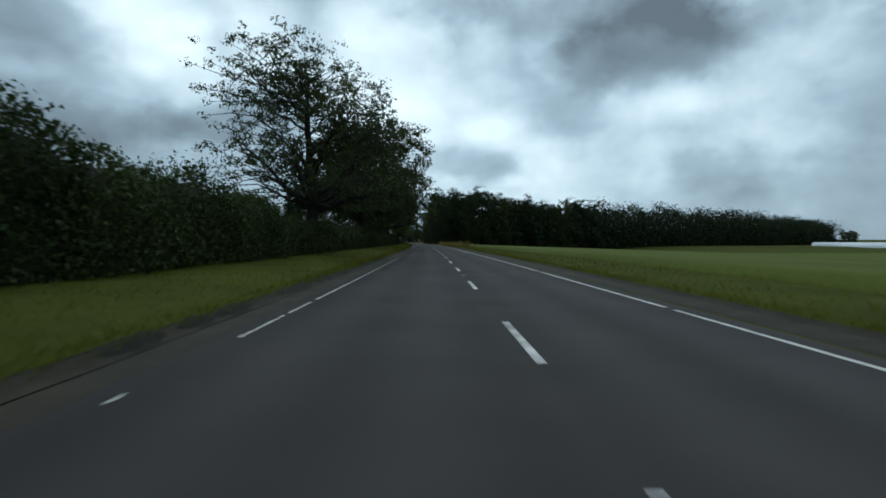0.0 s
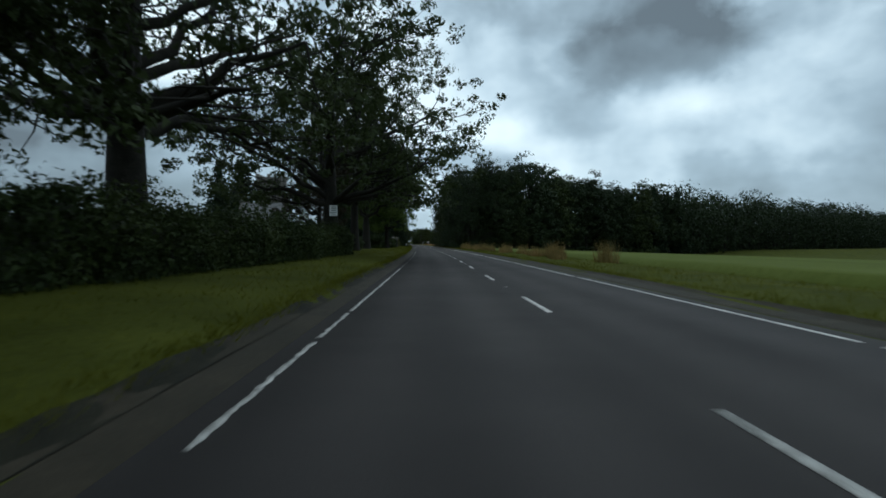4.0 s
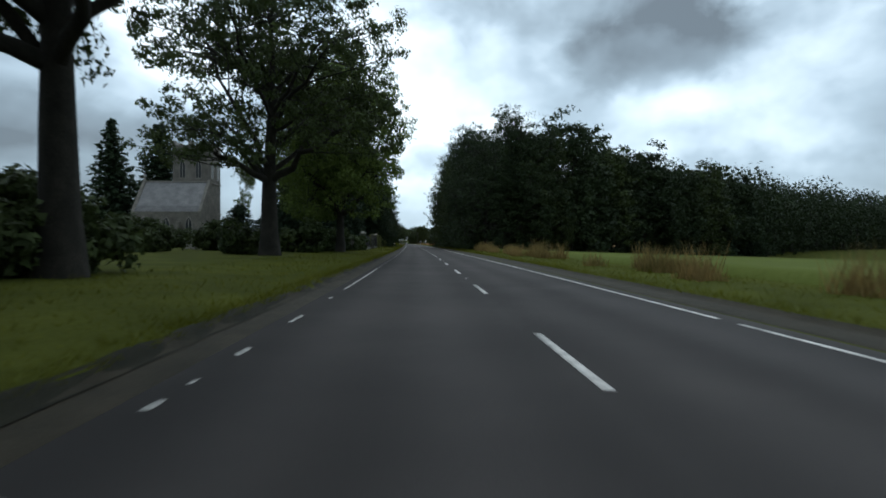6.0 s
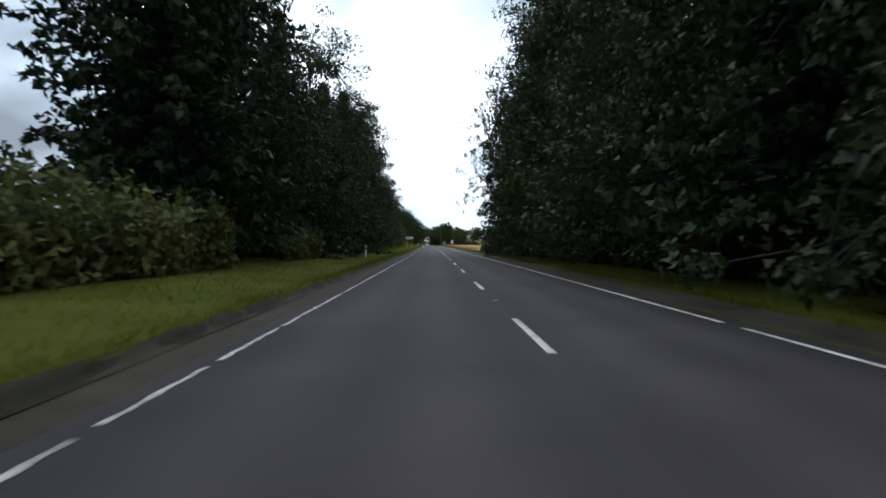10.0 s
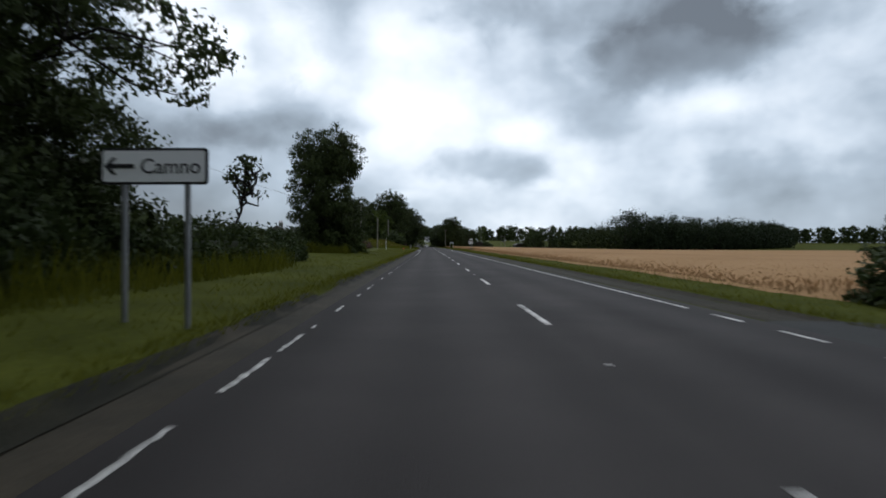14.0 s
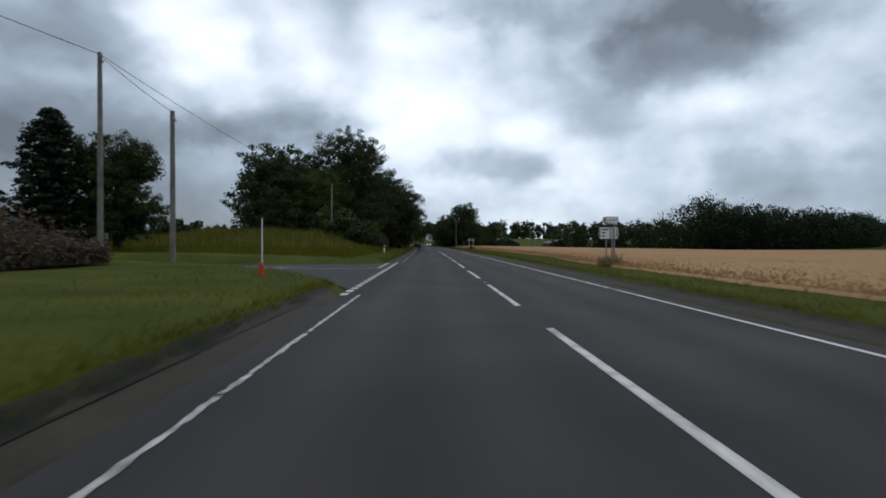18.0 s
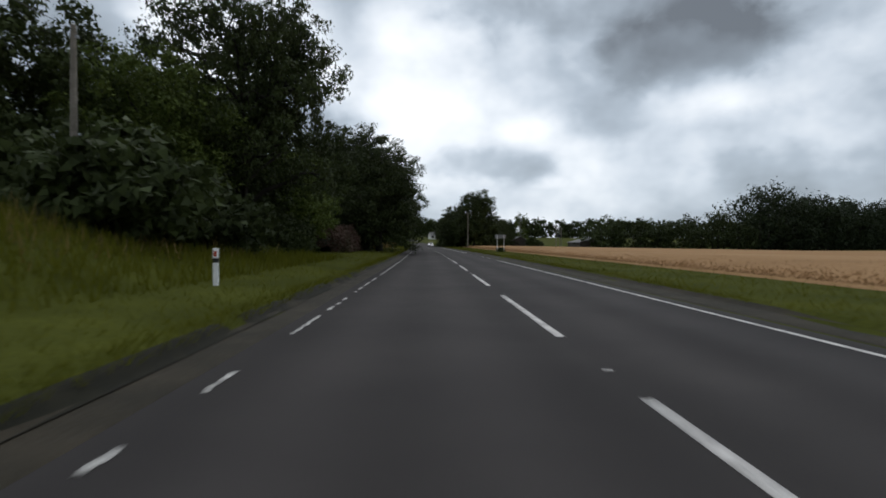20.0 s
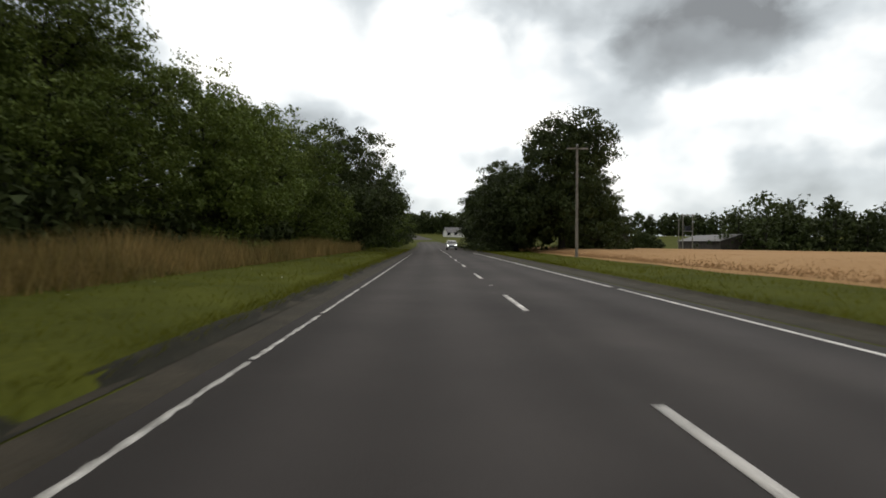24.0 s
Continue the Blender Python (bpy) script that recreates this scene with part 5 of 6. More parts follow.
def telegraph_pole(s, u, h, label, arm=0.0, lean=0.0):
    ob = thing("telegraph_pole", place(s, u), label, "pole", "poles along the road")
    z0 = -0.8
    part("mast", bm_mesh("mast", rod(bmesh.new(), (0, 0, z0), (lean, 0, h), 0.13, 0.09, 12), WOOD_POST), ob)
    part("cap", bm_mesh("cap", rod(bmesh.new(), (lean, 0, h - 0.01), (lean, 0, h + 0.06), 0.10, 0.03, 12), STEEL), ob)
    if arm:
        part("crossarm", bm_mesh("crossarm", boxes((lean - arm, lean + arm, -0.14, -0.08, h - 0.35, h - 0.23), bevel=0.01), WOOD_POST), ob)
        for x in (-arm * 0.9, 0.0, arm * 0.9):
            part("insulator", bm_mesh("insulator", rod(bmesh.new(), (lean + x, -0.11, h - 0.23), (lean + x, -0.11, h - 0.05), 0.05, 0.03, 8), BIN_PLASTIC), ob)
    else:
        part("bracket", bm_mesh("bracket", boxes((lean - 0.04, lean + 0.16, -0.05, 0.05, h - 0.42, h - 0.34)), STEEL), ob)
    return ob


def cable(a, b, sag, r=0.016):
    """A hanging wire between two points given as s, u and height over the road."""
    k = np.linspace(0, 1, 15)
    s, u, z = (a[i] + (b[i] - a[i]) * k for i in range(3))
    x, y = road_xy(s, u)
    z = z - 4 * sag * k * (1 - k)
    v, f = tube(np.stack([x, y, z], -1), np.full(15, r), 5)
    return tagged(new("overhead_cable", mesh_from("overhead_cable", v, f, WIRE)), "thin black overhead cable slung between poles", "cable")


telegraph_pole(460.5, -16.3, 9.1, "tall weathered wooden telegraph pole in the weeds")
telegraph_pole(459.5, -12.7, 6.4, "shorter grey wooden pole beside the verge")
telegraph_pole(502.6, -13.2, 6.6, "grey wooden pole on the grassy bank")
telegraph_pole(371.5, -23.5, 9.0, "wooden telegraph pole behind the trees")
telegraph_pole(626, 9.9, 8.9, "pale wooden pole with a short crossarm by the wheat", 0.85)
telegraph_pole(668, 9.5, 7.5, "wooden pole under the dark trees")
telegraph_pole(700, -8.0, 7.5, "wooden pole beside the far verge")
cable((371.5, -23.5, 9.4), (460.5, -16.3, 9.55), 1.83)
cable((460.5, -16.3, 9.5), (459.5, -12.7, 6.8), 0.08, 0.012)
cable((460.5, -16.3, 9.55), (502.6, -13.2, 8.1), 0.7, 0.013)
hp = thing("transformer_pole", place(694.5, 50.5), "pair of wooden poles carrying a transformer beyond the wheat", "pole")
for x in (-1.0, 1.0):
    part("mast", bm_mesh("mast", rod(bmesh.new(), (x, 0, -0.5), (x, 0, 7.6), 0.14, 0.1, 10), WOOD_POST), hp)
part("crossarm", bm_mesh("crossarm", boxes((-1.4, 1.4, -0.1, 0.1, 7.25, 7.45)), WOOD_POST), hp)
part("platform", bm_mesh("platform", boxes((-1.0, 1.0, -0.12, 0.12, 4.0, 4.15)), STEEL), hp)
part("transformer", bm_mesh("transformer", boxes((-0.45, 0.45, -0.4, 0.4, 4.16, 5.1), bevel=0.05), BIN_PLASTIC), hp)
telegraph_pole(706, 54, 7.0, "wooden pole with a crossarm beyond the wheat", 0.9)

# posts by the junction and the verge
ob = thing("marker_post", place(468.3, -11.5), "slim white marker pole in the grass", "post")
post(ob, 0, 0, -0.3, 2.75, 0.035, SIGN_WHITE, "pole")
part("cap", bm_mesh("cap", rod(bmesh.new(), (0, 0, 2.74), (0, 0, 2.79), 0.045, 0.02, 10), STEEL), ob)
ob = thing("marker_post", place(452.5, -6.9), "small orange-red marker standing in the grass", "post")
part("body", bm_mesh("body", rod(bmesh.new(), (0, 0, -0.1), (0, 0, 0.32), 0.09, 0.075, 14), RED_PLASTIC), ob)
part("cap", bm_mesh("cap", rod(bmesh.new(), (0, 0, 0.32), (0, 0, 0.38), 0.085, 0.04, 14), RED_PLASTIC), ob)
for s, u in ((285, -6.3), (497, -6.6)):
    ob = thing("verge_post", place(s, u), "short white verge post with a dark band", "post", "verge posts")
    part("shaft", bm_mesh("shaft", boxes((-0.06, 0.06, -0.03, 0.03, -0.2, 0.85), bevel=0.01), SIGN_WHITE), ob)
    part("band", bm_mesh("band", boxes((-0.063, 0.063, -0.033, 0.033, 0.52, 0.62)), SIGN_BLACK), ob)
    part("reflector", bm_mesh("reflector", boxes((-0.03, 0.03, -0.042, -0.034, 0.66, 0.78)), RED_PLASTIC), ob)

# drain cover at the road's edge
grate = thing("drain_cover", place(333.5, -3.72, 0.05), "rusty iron drain cover set in the road's edge", "drain")
IRON_RUST = material("rusted_iron", [(0.03, 0.024, 0.02), (0.06, 0.046, 0.036), (0.10, 0.075, 0.055)], 6.0, 0.85, 9, 0.4, metal=0.4)
for name, dims in (("frame", (-0.24, 0.24, -0.24, -0.20, 0.0, 0.035)), ("frame", (-0.24, 0.24, 0.20, 0.24, 0.0, 0.035)), ("frame", (-0.24, -0.20, -0.199, 0.199, 0.0, 0.035)), ("frame", (0.20, 0.24, -0.199, 0.199, 0.0, 0.035))):
    part(name, bm_mesh(name, boxes(dims, bevel=0.004), IRON_RUST), grate)
# no real hole: a black plate paints the darkness between the bars
part("pit", bm_mesh("pit", boxes((-0.199, 0.199, -0.199, 0.199, -0.02, 0.004)), SIGN_BLACK), grate, "black plate that stands for the shaded opening")
for y in np.arange(-0.16, 0.17, 0.064):
    part("bar", bm_mesh("bar", boxes((-0.198, 0.198, float(y) - 0.014, float(y) + 0.014, 0.006, 0.032), bevel=0.004), IRON_RUST), grate)

# notice on the oak
ob = thing("notice_board", place(139.55, -9.58, 3.0, 0), "white notice with dark lines fixed to the oak's trunk", "sign")
part("board", bm_mesh("board", boxes((-0.30, 0.30, -0.02, 0.0, 0.0, 0.80), bevel=0.005), SIGN_WHITE), ob)
for i, (z, w, mat) in enumerate(((0.68, 0.22, SIGN_BLACK), (0.55, 0.24, SIGN_BLACK), (0.42, 0.20, SIGN_BLACK), (0.27, 0.24, SIGN_BLACK), (0.13, 0.18, SIGN_BLACK))):
    part("writing_bar", bm_mesh("writing_bar", boxes((-w, w, -0.024, -0.021, z - 0.025, z + 0.025)), mat), ob)

# ---- churchyard wall, piers, railings ----
STONES = []
rng = np.random.default_rng(77)
for i in range(8):
    bm = bmesh.new()
    w, d, h = rng.uniform(0.26, 0.46), 0.12, rng.uniform(0.14, 0.2)
    bmesh.ops.create_cube(bm, size=1.0, matrix=Matrix.Diagonal((w, d, h, 1)))
    bmesh.ops.bevel(bm, geom=list(bm.edges), offset=0.025, segments=1, affect="EDGES")
    for v in bm.verts:
        v.co += Vector(rng.normal(0, 0.012, 3))
    STONES.append((bm_mesh("stone", bm, STONE), w, h))


def wall_run(s0, s1, u, z1, label):
    """A rubble wall along the verge: core, single stones on the road face, coping."""
    mid = (s0 + s1) / 2
    ob = thing("stone_wall", place(mid, u), label, "wall", "churchyard walls")
    half = (s1 - s0) / 2
    part("core", bm_mesh("core", boxes((-0.22, 0.20, -half, half, -0.4, z1 - 0.1)), STONE), ob)
    z = 0.02
    rng = np.random.default_rng(int(s0))
    while z < z1 - 0.2:
        y = -half + rng.uniform(0, 0.2)
        row = rng.uniform(0.16, 0.21)
        while y < half - 0.2:
            me, w, h = STONES[rng.integers(0, 8)]
            if y + w > half:
                break
            q = part("stone", me, ob, m=pose(0.18 + rng.uniform(0, 0.03), y + w / 2, z + row / 2, 0, 0, 90))
            q.scale = (1, 1, row / h * 0.93)
            y += w + 0.02
        z += row
    y = -half
    while y < half - 0.3:
        w = min(rng.uniform(0.5, 0.9), half - y)
        part("coping", bm_mesh("coping", boxes((-0.27, 0.27, y + 0.008, y + w - 0.008, z1 - 0.1, z1), bevel=0.02), DRESSED), ob)
        y += w
    return ob


def gate_pier(s, u, w, h, cap, label, name="gate_pier"):
    ob = thing(name, place(s, u), label, "pier", "stone piers")
    k = 0
    rng = np.random.default_rng(int(s * 10))
    z = -0.2
    while z < h - 0.02:
        step = min(rng.uniform(0.22, 0.32), h - z)
        if k % 2:
            spans = ((-w / 2, w * 0.1), (w * 0.1 + 0.012, w / 2))
        else:
            spans = ((-w / 2, -w * 0.12), (-w * 0.12 + 0.012, w / 2))
        for a, b in spans:
            part("block", bm_mesh("block", boxes((a, b, -w / 2 + rng.uniform(-0.01, 0.01), w / 2, z, z + step - 0.012), bevel=0.018), MOSSY), ob)
        z, k = z + step, k + 1
    c = w / 2 + (0.065 if w > 0.3 else 0.03)
    part("cornice", bm_mesh("cornice", boxes((-c, c, -c, c, h, h + 0.09), bevel=0.02), DRESSED), ob)
    if cap == "point":
        bm = bmesh.new()
        bmesh.ops.create_cone(bm, cap_ends=True, segments=4, radius1=c * 1.40, radius2=0.03, depth=0.26, matrix=Matrix.Translation((0, 0, h + 0.22)) @ Matrix.Rotation(radians(45), 4, "Z"))
        part("capstone", bm_mesh("capstone", bm, DRESSED), ob)
    return ob


wall_run(208, 219.0, -8.75, 1.25, "rough grey rubble wall with a flat coping beside the grass")
gate_pier(219.5, -8.5, 0.60, 2.05, "point", "square grey stone pier with a pointed cap")
gate_pier(245.0, -8.5, 0.60, 2.15, "point", "square grey stone pier with a pointed cap")
for s in (230.0, 232.9):
    gate_pier(s, -8.1, 0.26, 2.05, "flat", "narrow grey stone gatepost beside iron railings", "gatepost")
IRON = material("black_iron", [(0.012, 0.012, 0.013), (0.03, 0.027, 0.025)], 3.0, 0.6, 8, 0.3)
BAR = bm_mesh("railing_bar", rod(rod(bmesh.new(), (0, 0, 0), (0, 0, 1.45), 0.011, 0.011, 6), (0, 0, 1.45), (0, 0, 1.56), 0.018, 0.002, 6), IRON)
for s0, s1, u in ((219.95, 229.8, -8.35), (233.1, 244.6, -8.35), (230.2, 232.7, -8.1)):
    gate = s0 == 230.2
    mid, half = (s0 + s1) / 2, (s1 - s0) / 2
    ob = thing("iron_gate" if gate else "railings", place(mid, u), "black iron gate between stone posts" if gate else "black iron railings on a low stone plinth", "gate" if gate else "railing", "" if gate else "churchyard railings")
    zb = 0.12 if gate else 0.30
    if not gate:
        y = -half
        while y < half - 0.05:
            w = min(1.1, half - y)
            part("plinth_stone", bm_mesh("plinth_stone", boxes((-0.18, 0.18, y + 0.006, y + w - 0.006, -0.3, 0.30), bevel=0.03), MOSSY), ob)
            y += w
    for zz in (zb + 0.12, zb + 1.32):
        part("rail", bm_mesh("rail", boxes((-0.012, 0.012, -half, half, zz, zz + 0.04)), IRON), ob)
    for y in np.arange(-half + 0.06, half, 0.13):
        part("railing_bar", BAR, ob, m=pose(0, float(y), zb))

# ---- church ----
church = thing("church", place(256, -45), "grey stone church with a battlemented tower and slate roof", "church")
TX0, TX1, TY0, TY1, TH = -3.4, 3.4, 2.6, 9.4, 18.3
part("tower", bm_mesh("tower", boxes((TX0, TX1, TY0, TY1, -0.6, TH)), STONE), church)
for z in (6.2, 12.2, TH - 0.25):
    part("string_course", bm_mesh("string_course", boxes((TX0 - 0.15, TX1 + 0.15, TY0 - 0.15, TY1 + 0.15, z, z + 0.28), bevel=0.04), DRESSED), church)
for x0, x1, y0, y1 in ((TX0 - 0.1, TX1 + 0.1, TY0 - 0.1, TY0 + 0.3), (TX0 - 0.1, TX1 + 0.1, TY1 - 0.3, TY1 + 0.1), (TX0 - 0.1, TX0 + 0.3, TY0 + 0.302, TY1 - 0.302), (TX1 - 0.3, TX1 + 0.1, TY0 + 0.302, TY1 - 0.302)):
    part("parapet", bm_mesh("parapet", boxes((x0, x1, y0, y1, TH + 0.03, TH + 1.1)), STONE), church)
for x in (TX0 + 0.25, 0.0, TX1 - 0.25):
    for y in (TY0 + 0.25, (TY0 + TY1) / 2, TY1 - 0.25):
        if x == 0.0 and y == (TY0 + TY1) / 2:
            continue
        part("merlon", bm_mesh("merlon", boxes((x - 0.45, x + 0.45, y - 0.45, y + 0.45, TH + 1.1, TH + 1.95), bevel=0.05), DRESSED), church)


def church_window(parent, x, z0, w, h, y, turn=0.0):
    """A pointed two-light window set into a wall that faces -y."""
    arch = [(x - w / 2, z0), (x + w / 2, z0), (x + w / 2, z0 + h * 0.65), (x + w * 0.28, z0 + h * 0.88), (x, z0 + h), (x - w * 0.28, z0 + h * 0.88), (x - w / 2, z0 + h * 0.65)]
    big = [(x + (a - x) * 1.28, z0 + h / 2 + (b - z0 - h / 2) * 1.13) for a, b in arch]
    m = pose(0, 0, 0, 0, 0, turn)
    win = part("window", bm_mesh("window", slab_shape(big, y - 0.10, y + 0.05), DRESSED), parent, "pointed stone window", m)
    part("pane", bm_mesh("pane", slab_shape(arch, y - 0.115, y - 0.102), DARK_GLASS), win)
    part("mullion", bm_mesh("mullion", boxes((x - 0.06, x + 0.06, y - 0.16, y - 0.117, z0, z0 + h * 0.93)), DRESSED), win)


for x in (-1.5, 1.5):
    church_window(church, x, 13.2, 0.9, 3.6, TY0)
for y in (4.4, 7.6):
    church_window(church, y, 13.2, 0.9, 3.6, -TX1, 90.0)
# nave across the tower's foot
NX0, NX1, NY0, NY1, EAVE, RIDGE = -5.5, 6.3, -9.5, -0.5, 6.0, 11.6
ym = (NY0 + NY1) / 2
bm = boxes((NX0, NX1, NY0, NY1, -0.6, EAVE))
part("nave_wall", bm_mesh("nave_wall", bm, STONE), church)
for x0, x1 in ((NX0, NX0 + 0.5), (NX1 - 0.5, NX1)):
    bm = bmesh.new()
    a = [bm.verts.new((x0, q, z)) for q, z in ((NY0 - 0.1, EAVE), (NY1 + 0.1, EAVE), (ym, RIDGE + 0.35))]
    b = [bm.verts.new((x1, q, z)) for q, z in ((NY0 - 0.1, EAVE), (NY1 + 0.1, EAVE), (ym, RIDGE + 0.35))]
    bm.faces.new(a)
    bm.faces.new(b[::-1])
    for i in range(3):
        bm.faces.new((a[i], a[(i + 1) % 3], b[(i + 1) % 3], b[i]))
    bmesh.ops.recalc_face_normals(bm, faces=bm.faces)
    part("gable", bm_mesh("gable", bm, STONE), church)
slope = math.atan2(RIDGE - EAVE, (NY1 - NY0) / 2)
length = math.hypot(RIDGE - EAVE, (NY1 - NY0) / 2) + 0.3
for side in (-1, 1):
    roof = part("roof", bm_mesh("roof", boxes((NX0 + 0.51, NX1 - 0.51, -0.09, length - 0.35, -0.14, -0.02)), SLATE), church, "grey slate roof slope",
                pose(0, NY0 if side < 0 else NY1, EAVE, math.degrees(slope) * 1, 0, 0) if side < 0 else pose(0, NY1, EAVE) @ pose(0, 0, 0, 0, 0, 180) @ pose(0, 0, 0, math.degrees(slope), 0, 0))
    if side < 0:
        for r in range(16):
            y = r * (length - 0.4) / 16
            part("slate_course", bm_mesh("slate_course", boxes((NX0 + 0.53, NX1 - 0.53, y, y + length / 16 + 0.08, -0.018 + 0.004 * (r % 2), 0.008 + 0.004 * (r % 2))), SLATE), roof, m=pose(0, 0, 0, -1.2, 0, 0))
part("ridge", bm_mesh("ridge", boxes((NX0 + 0.51, NX1 - 0.51, ym - 0.18, ym + 0.18, RIDGE - 0.1, RIDGE + 0.12), bevel=0.05), DRESSED), church)
cross = bm_mesh("gable_cross", box(box(bmesh.new(), NX0 + 0.15, NX0 + 0.35, ym - 0.1, ym + 0.1, RIDGE + 0.3, RIDGE + 1.4, 0.02), NX0 + 0.15, NX0 + 0.35, ym - 0.4, ym + 0.4, RIDGE + 0.85, RIDGE + 1.05, 0.02), DRESSED)
part("gable_cross", cross, church)
for x in (-3.4, 0.4, 4.2):
    church_window(church, x, 1.9, 1.0, 3.0, NY0)
for x in (NX0 - 0.2, -1.5, 2.3, NX1 - 0.4):
    part("buttress", bm_mesh("buttress", boxes((x, x + 0.6, NY0 - 0.9, NY0 - 0.002, -0.6, 4.2), bevel=0.05), STONE), church)

# ---- drive with eagle pier and bins ----
st = np.arange(331.5, 349, 0.6)
S, K = np.meshgrid(st, np.linspace(0, 1, 7), indexing="ij")
U = 3.6 + K * np.interp(S, [331.5, 335, 345.5, 349], [0.3, 6.5, 6.5, 0.3])
x, y = road_xy(S, U)
zz = np.maximum(ground_z(S, U) + 0.03, -0.7)
zz = np.where(K < 0.02, -0.01, zz)
i, j = np.meshgrid(np.arange(len(st) - 1), np.arange(6), indexing="ij")
f = np.stack([i * 7 + j, i * 7 + j + 1, (i + 1) * 7 + j + 1, (i + 1) * 7 + j], -1).reshape(-1, 4)
tagged(new("drive", mesh_from("drive", np.stack([x, y, zz], -1).reshape(-1, 3), f, SIDE_ASPHALT)), "short worn asphalt drive apron at the entrance", "drive", kind="structure")
gate_pier(343.3, 10.2, 0.62, 1.75, "flat", "square stone entrance pier with a moulded top", "entrance_pier")
ob = thing("stone_eagle", place(343.3, 10.2, 1.84, 10), "weathered stone eagle with raised wings on the pier", "statue")
bm = bmesh.new()
box(bm, -0.2, 0.2, -0.2, 0.2, 0.0, 0.12, 0.02)
for c, r in (((0, 0, 0.42), (0.14, 0.13, 0.26)), ((0, -0.05, 0.72), (0.08, 0.10, 0.10)), ((0, -0.16, 0.70), (0.03, 0.06, 0.03)), ((0, 0.10, 0.22), (0.10, 0.08, 0.16))):
    bmesh.ops.create_icosphere(bm, subdivisions=2, radius=1.0, matrix=Matrix.Translation(c) @ Matrix.Diagonal((*r, 1)))
for side in (-1, 1):
    w = [(side * 0.10, 0.55), (side * 0.30, 0.86), (side * 0.42, 0.84), (side * 0.44, 0.55), (side * 0.36, 0.22), (side * 0.26, 0.30), (side * 0.12, 0.30)]
    prism(bm, w, 0.0, 0.07)
part("figure", bm_mesh("figure", bm, DRESSED), ob)


def wheelie_bin(s, u, turn, label, lid):
    ob = thing("wheelie_bin", place(s, u, 0.02, turn), label, "bin", "bins by the drive")
    bm = bmesh.new()
    lo = [bm.verts.new((x * 0.21, y * 0.25, 0.06)) for x, y in ((-1, -1), (1, -1), (1, 1), (-1, 1))]
    hi = [bm.verts.new((x * 0.28, y * 0.34, 0.98)) for x, y in ((-1, -1), (1, -1), (1, 1), (-1, 1))]
    bm.faces.new(lo[::-1])
    bm.faces.new(hi)
    for i in range(4):
        bm.faces.new((lo[i], lo[(i + 1) % 4], hi[(i + 1) % 4], hi[i]))
    bmesh.ops.bevel(bm, geom=list(bm.edges), offset=0.03, segments=2, affect="EDGES")
    part("body", bm_mesh("body", bm, BIN_PLASTIC), ob)
    part("lid", bm_mesh("lid", boxes((-0.3, 0.3, -0.37, 0.34, 0.99, 1.05), bevel=0.025), lid), ob)
    for x in (-0.24, 0.24):
        part("wheel", bm_mesh("wheel", rod(bmesh.new(), (x - 0.025, 0.26, 0.1), (x + 0.025, 0.26, 0.1), 0.1, 0.1, 14), RUBBER), ob)
    part("handle", bm_mesh("handle", rod(bmesh.new(), (-0.24, 0.40, 0.95), (0.24, 0.40, 0.95), 0.016, 0.016, 8), BIN_PLASTIC), ob)
    return ob


BLUE_LID = material("blue_lid", [(0.02, 0.035, 0.12), (0.03, 0.05, 0.17)], 2.0, 0.5, 6, 0.1)
wheelie_bin(344.6, 10.3, 8, "dark wheelie bin with a blue lid by the pier", BLUE_LID)
wheelie_bin(345.2, 9.5, -10, "dark grey wheelie bin by the pier", BIN_PLASTIC)
wheelie_bin(345.6, 8.6, 4, "dark grey wheelie bin beside the bush", BIN_PLASTIC)


